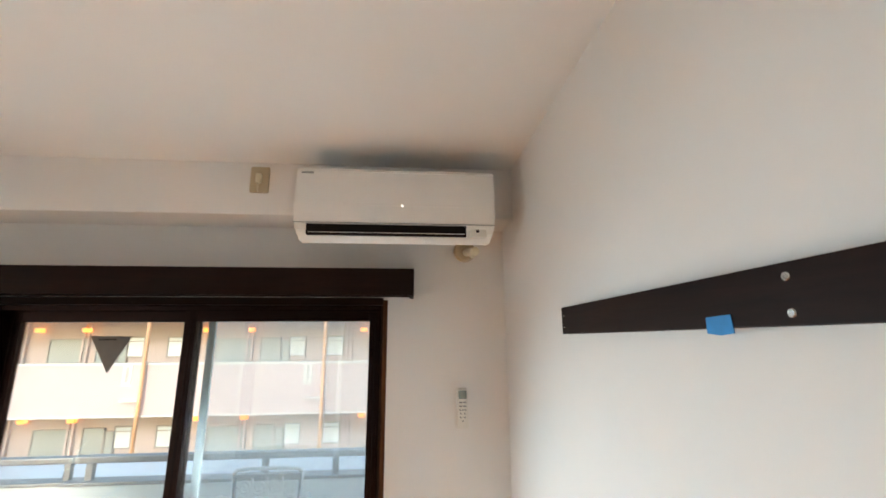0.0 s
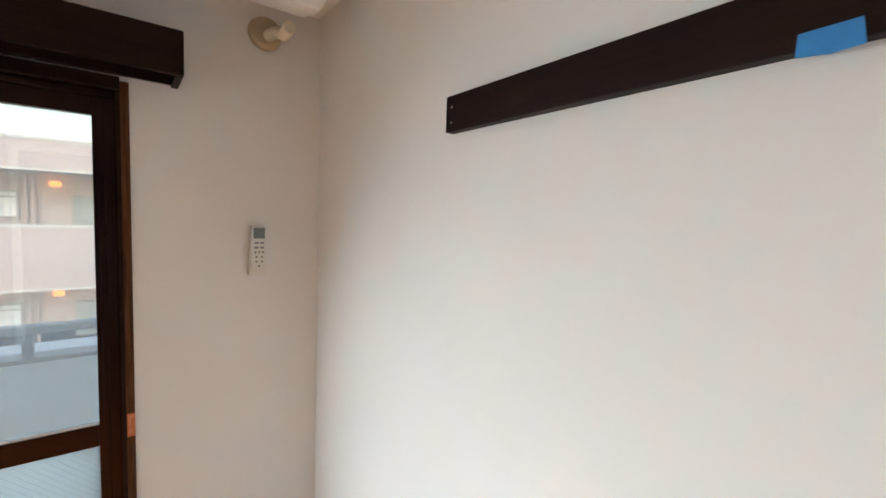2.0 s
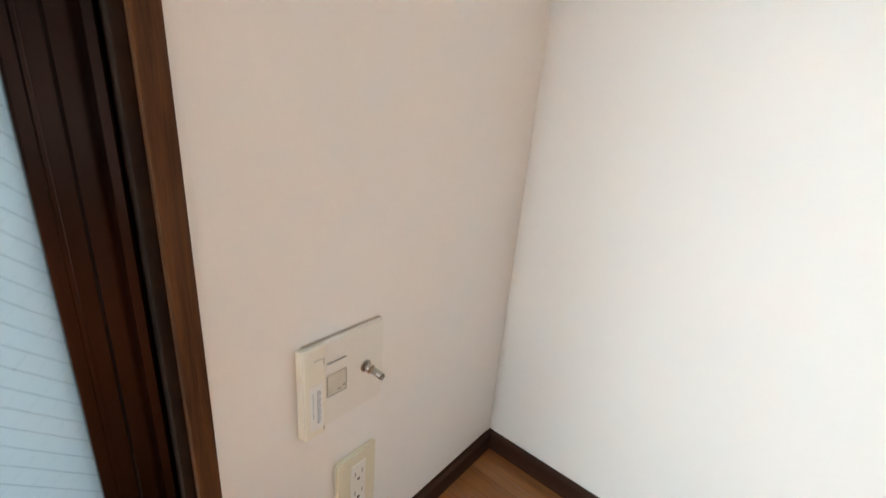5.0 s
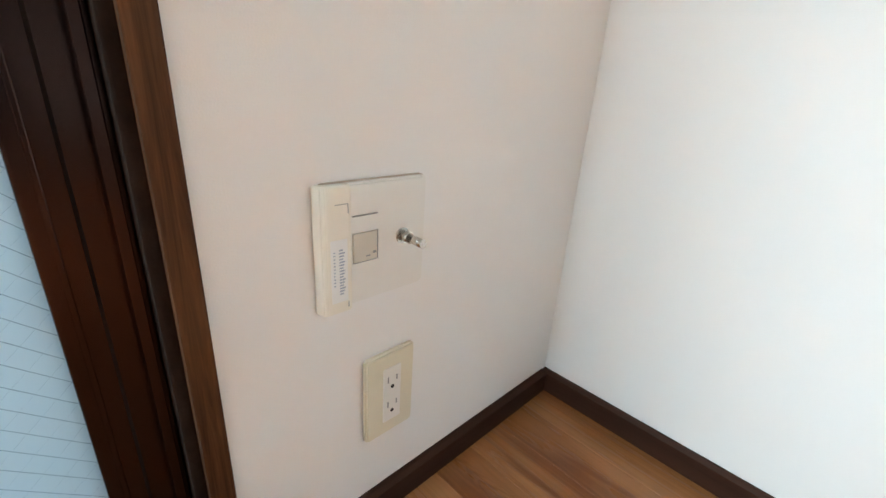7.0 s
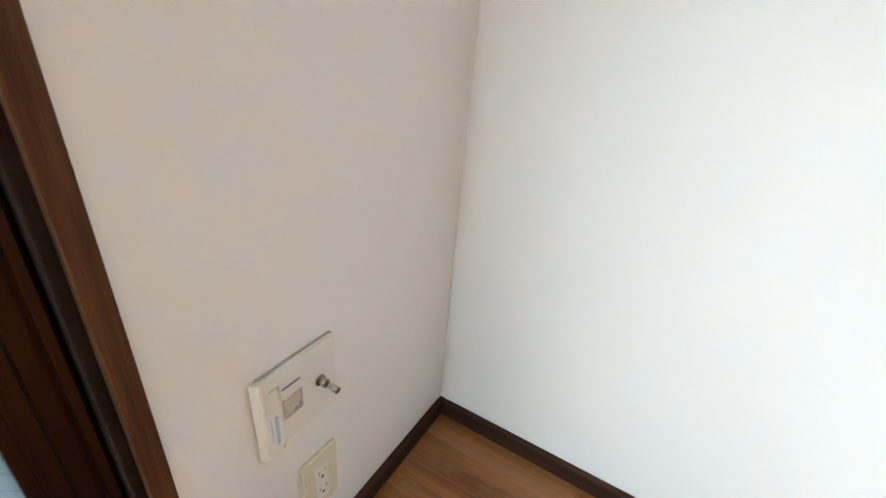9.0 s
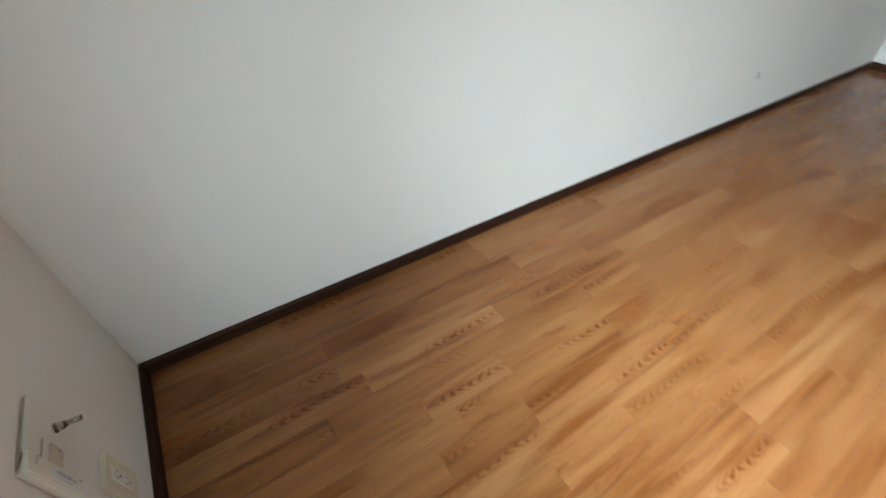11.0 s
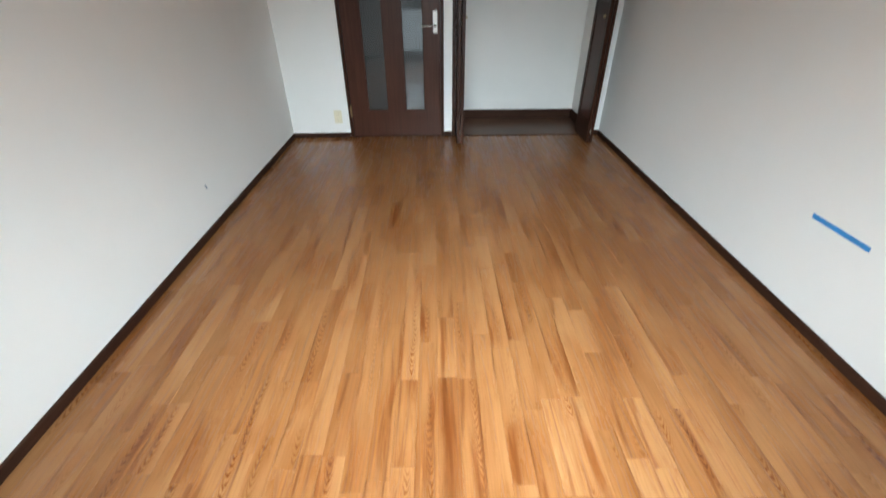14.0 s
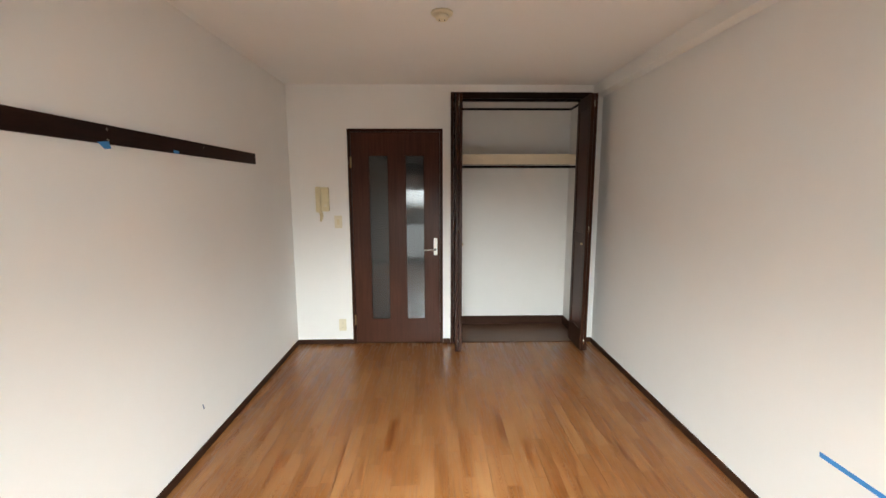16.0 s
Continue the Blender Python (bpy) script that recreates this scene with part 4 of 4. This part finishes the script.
# ---------------------------------------------------------------- balcony
structure("floor_balcony", box_bm((-4.2, 0.16, -0.30), (1.2, 1.42, -0.12)), CONCRETE, "pale concrete balcony floor")
structure("wall_balcony", box_bm((-2.80, 1.30, -0.12), (1.2, 1.40, 0.735), 0.006), PARAPET, "pale painted balcony parapet")
structure("wall_balcony_step", box_bm((-4.2, 1.44, -0.12), (-2.80, 1.54, 0.700), 0.006), PARAPET, "pale painted balcony parapet, stepped back")
structure("wall_outside", box_bm((-6.0, 0.16, -5.6), (-4.2, 0.6, 5.0)), PARAPET, "plain outer wall")
hr = thing("balcony_handrail", (-0.8, 1.35, 0.735), "grey metal handrail on posts above the parapet", "handrail", "balcony handrails")
part("rail", box_bm((-2.76, 1.315, 0.870), (1.2, 1.385, 0.918), 0.012), RAILM, hr)
for x in (-2.66, -1.48, -0.98, 0.1):
    part("post", box_bm((x - 0.022, 1.330, 0.735), (x + 0.022, 1.370, 0.870), 0.004), RAILM, hr)
part("coping", box_bm((-2.80, 1.285, 0.735), (1.2, 1.415, 0.760), 0.006), RAILM, hr)
hr2 = thing("balcony_handrail", (-3.4, 1.49, 0.700), "grey metal handrail on the stepped-back parapet", "handrail", "balcony handrails")
part("rail", box_bm((-4.2, 1.455, 0.835), (-2.84, 1.525, 0.882), 0.012), RAILM, hr2)
part("rail", tube_bm([(-2.86, 1.49, 0.86), (-2.80, 1.43, 0.875), (-2.74, 1.36, 0.893)], 0.03, 8), RAILM, hr2)
part("coping", box_bm((-4.2, 1.425, 0.700), (-2.80, 1.555, 0.725), 0.006), RAILM, hr2)
for x in (-2.90, -3.7):
    part("post", box_bm((x - 0.022, 1.470, 0.700), (x + 0.022, 1.510, 0.835), 0.004), RAILM, hr2)


def garden_chair():
    """A cast white chair whose back is a framed panel of scrolls; it faces the window."""
    c = thing("garden_chair", (-1.36, 0.82, -0.12), "white cast-metal garden chair with scrolled back on the balcony", "chair")
    x0, x1, yb = -1.575, -1.145, 1.02
    z0, z1 = 0.615, 0.858
    part("seat", box_bm((x0 - 0.02, 0.56, 0.300), (x1 + 0.02, 1.00, 0.325), 0.008), CHAIRM, c)
    for x in (x0, x1):
        part("leg", tube_bm([(x, 0.58, -0.12), (x, 0.60, 0.10), (x, 0.60, 0.30)], 0.014, 8), CHAIRM, c)
        part("leg", tube_bm([(x, 1.06, -0.12), (x, 1.00, 0.15), (x, 0.99, 0.30)], 0.014, 8), CHAIRM, c)
        part("back_post", tube_bm([(x, 0.99, 0.30), (x, 1.00, 0.55), (x, yb + 0.01, z1)], 0.013, 8), CHAIRM, c)
        s = -1 if x == x0 else 1
        part("arm", tube_bm([(x, 1.01, 0.70), (x + s * 0.055, 0.98, 0.735), (x + s * 0.085, 0.86, 0.730), (x + s * 0.085, 0.70, 0.700), (x + s * 0.07, 0.62, 0.62), (x + s * 0.02, 0.60, 0.32)], 0.019, 8), CHAIRM, c)
    fr = bmesh.new()
    box_bm((x0, yb - 0.012, z1 - 0.022), (x1, yb + 0.012, z1), 0.004, fr)
    box_bm((x0, yb - 0.012, z0), (x1, yb + 0.012, z0 + 0.020), 0.004, fr)
    box_bm((x0, yb - 0.012, z0 + 0.02), (x0 + 0.018, yb + 0.012, z1 - 0.022), 0.004, fr)
    box_bm((x1 - 0.018, yb - 0.012, z0 + 0.02), (x1, yb + 0.012, z1 - 0.022), 0.004, fr)
    part("back_frame", fr, RAILM, c, "grey-edged frame of the back")
    bw = (x1 - x0 - 0.05) / 4
    for k in range(4):
        for row in range(2):
            cx0 = x0 + 0.025 + (k + 0.5) * bw
            cz = z0 + 0.060 + row * 0.100
            pts = []
            for i in range(22):
                a = i * 0.46 + (0 if (k + row) % 2 else math.pi)
                r = 0.046 * (1 - i / 27)
                pts.append((cx0 + r * math.cos(a) * (1 if k % 2 else -1), yb, cz + r * math.sin(a)))
            part("scroll", tube_bm(pts, 0.0085, 6), CHAIRM, c)
    for k in range(1, 4):
        part("bar", box_bm((x0 + 0.025 + k * bw - 0.006, yb - 0.007, z0 + 0.02), (x0 + 0.025 + k * bw + 0.006, yb + 0.007, z1 - 0.022), 0.003), CHAIRM, c)
    part("crest", tube_bm([(x0, yb, z1), (x0 + 0.02, yb, z1 + 0.022), (x0 + 0.10, yb, z1 + 0.030), (x1 - 0.10, yb, z1 + 0.030), (x1 - 0.02, yb, z1 + 0.022), (x1, yb, z1)], 0.012, 8), CHAIRM, c)
    return c


garden_chair()

# ---------------------------------------------------------------- outside
GZ = -3.7
structure("ground", box_bm((-400, 0.6, GZ - 0.5), (400, 800, GZ)), ASPHALT, "grey asphalt lot reaching far off")
FY, STOREY, TOPZ = 12.0, 2.88, 0.98
fb = thing("apartment_building", (-6, FY, GZ), "pinkish apartment block with open galleries", "building")
FX0, FX1 = -34.0, 16.0
for bt, top in ((2.36, 3.02), (TOPZ - 1.46, TOPZ), (TOPZ - STOREY - 1.46, TOPZ - STOREY)):
    w = part("parapet", box_bm((FX0, FY, bt), (FX1, FY + 0.15, top)), FACADE, fb, "pale pink tiled parapet")
    part("coping", box_bm((FX0, FY - 0.03, top), (FX1, FY + 0.18, top + 0.07)), FACADE_TOP, w, "white coping")
    part("lip", box_bm((FX0, FY - 0.02, bt - 0.05), (FX1, FY + 0.16, bt)), FACADE_TOP, w)
    part("slab", box_bm((FX0, FY + 0.15, bt - 0.02), (FX1, FY + 1.5, bt + 0.16)), SLABM, fb)
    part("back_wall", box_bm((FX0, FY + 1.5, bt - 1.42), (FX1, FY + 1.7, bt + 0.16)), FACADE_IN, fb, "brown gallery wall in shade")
part("roof", box_bm((FX0, FY + 0.15, 2.90), (FX1, FY + 9, 3.00)), SLABM, fb)
for unit in range(-4, 4):
    ux = -3.07 + unit * 5.38
    pp = part("downpipe", cyl_bm((ux, FY - 0.10, -3.7), (ux, FY - 0.10, 2.5), 0.055, n=12), FARPIPE, fb, "downpipe with the low sun's orange glow put into its colour")
    for top in (TOPZ, TOPZ - STOREY):
        nb = part("scupper", box_bm((ux - 0.62, FY - 0.02, top - 0.62), (ux - 0.36, FY + 0.02, top + 0.03)), FACADE_TOP, fb, "white overflow notch")
        part("slot", box_bm((ux - 0.53, FY - 0.03, top - 0.50), (ux - 0.45, FY, top - 0.05)), SLABM, nb)
        part("spout", box_bm((ux - 0.55, FY - 0.16, top - 1.06), (ux - 0.04, FY - 0.02, top - 1.00)), FACADE_TOP, fb)
        zb = top
        for dx, wd, h0, h1, m, lb in ((-1.47, 0.50, 0.22, 0.84, FARWIN, "white frosted window"), (-0.17, 0.52, 0.22, 0.84, FARWIN, "white frosted window"), (-3.95, 1.10, -0.1, 0.78, FARDOOR, "grey-green gallery window"),
                                      (-2.45, 0.62, -1.2, 0.80, FARDOOR, "grey-green door"), (-1.75, 0.25, -0.5, 0.70, FARDOOR, "narrow meter cupboard")):
            wi = part("window" if m is FARWIN else "door", box_bm((ux + dx, FY + 1.44, zb + h0), (ux + dx + wd, FY + 1.5, zb + h1)), m, fb, lb)
            edge = bmesh.new()
            for a0, a1, c0, c1 in ((-0.035, 0.0, h0 - 0.035, h1 + 0.035), (wd, wd + 0.035, h0 - 0.035, h1 + 0.035), (0.0, wd, h1, h1 + 0.035), (0.0, wd, h0 - 0.035, h0)):
                box_bm((ux + dx + a0, FY + 1.41, zb + c0), (ux + dx + a1, FY + 1.5, zb + c1), bm=edge)
            part("frame", edge, FARFRAME, wi, "dark window frame" if m is FARWIN else "")
            if m is FARWIN:
                part("glazing_bar", box_bm((ux + dx, FY + 1.425, zb + h1 - 0.14), (ux + dx + wd, FY + 1.44, zb + h1 - 0.115)), FARFRAME, wi)
        for dx in (-4.40, -2.90):
            part("lamp", box_bm((ux + dx, FY + 1.25, zb + 1.02), (ux + dx + 0.22, FY + 1.45, zb + 1.16), 0.04), FARLAMP, fb, "orange gallery lamp")
        for dx in (-4.9, -4.75, -2.95, -2.8):
            part("conduit", box_bm((ux + dx, FY + 1.40, zb - 1.2), (ux + dx + 0.06, FY + 1.5, zb + 1.30)), FACADE, fb)
shed = thing("bicycle_shed", (-4, 8, GZ), "long shed with a pale blue metal roof", "shed")
part("roof", box_bm((-26, 7.9, -1.30), (8, 9.7, -1.20), 0.02), SHEDROOF, shed)
for x in (-15, -11, -7, -3, 1, 5):
    part("post", box_bm((x, 8.6, GZ), (x + 0.1, 8.7, -1.30)), RAILM, shed)

# ---------------------------------------------------------------- floor strips
floor_ob = bpy.data.objects["floor"]
rng = random.Random(11)
STRIP = 0.0752
LENS = (0.26, 0.34, 0.45, 0.56, 0.70, 0.88)


def strip_mesh(length, width, bm=None, at=(0, 0, 0)):
    own = bm or bmesh.new()
    hx, hy, c = width / 2 - 0.0001, length / 2 - 0.0001, 0.0002
    rings = []
    for x, y, z in ((hx, hy, -0.014), (hx, hy, -c), (hx - c, hy - c, 0.0)):
        rings.append([own.verts.new((at[0] + sx * x, at[1] + sy * y, at[2] + z)) for sx, sy in ((1, 1), (-1, 1), (-1, -1), (1, -1))])
    own.faces.new(rings[2])
    for a, b in ((0, 1), (1, 2)):
        for k in range(4):
            own.faces.new((rings[a][k], rings[a][(k + 1) % 4], rings[b][(k + 1) % 4], rings[b][k]))
    return own


shared = {}
far_strips = bmesh.new()
singles = 0
nrows = int(W / STRIP) + 1
for r in range(nrows):
    x = -STRIP * (r + 0.5)
    width = STRIP
    if x - STRIP / 2 < -W:
        width = W - r * STRIP
        x = -r * STRIP - width / 2
    if width < 0.006:
        continue
    y_top = 0.0
    first = True
    while y_top > -L:
        ln = rng.choice(LENS) if not first else rng.uniform(0.15, 0.6)
        first = False
        y_bot = max(-L, y_top - ln)
        ln = y_top - y_bot
        yc = (y_top + y_bot) / 2
        if ln > 0.01:
            if yc > -3.45 and singles < 300:
                key = (round(ln, 4), round(width, 4))
                if key not in shared:
                    me = bpy.data.meshes.new("floor_strip")
                    b2 = strip_mesh(ln, width)
                    b2.to_mesh(me)
                    b2.free()
                    me.materials.append(PLANK)
                    shared[key] = me
                ob = new("floor_strip", shared[key])
                ob.location = (x, yc, 0)
                ob.parent = floor_ob
                singles += 1
            else:
                strip_mesh(ln, width, far_strips, (x, yc, 0))
        y_top = y_bot
far = mesh_ob("floor_strips", far_strips, PLANK_FAR)
far.parent = floor_ob
far["kind"] = "stuff"
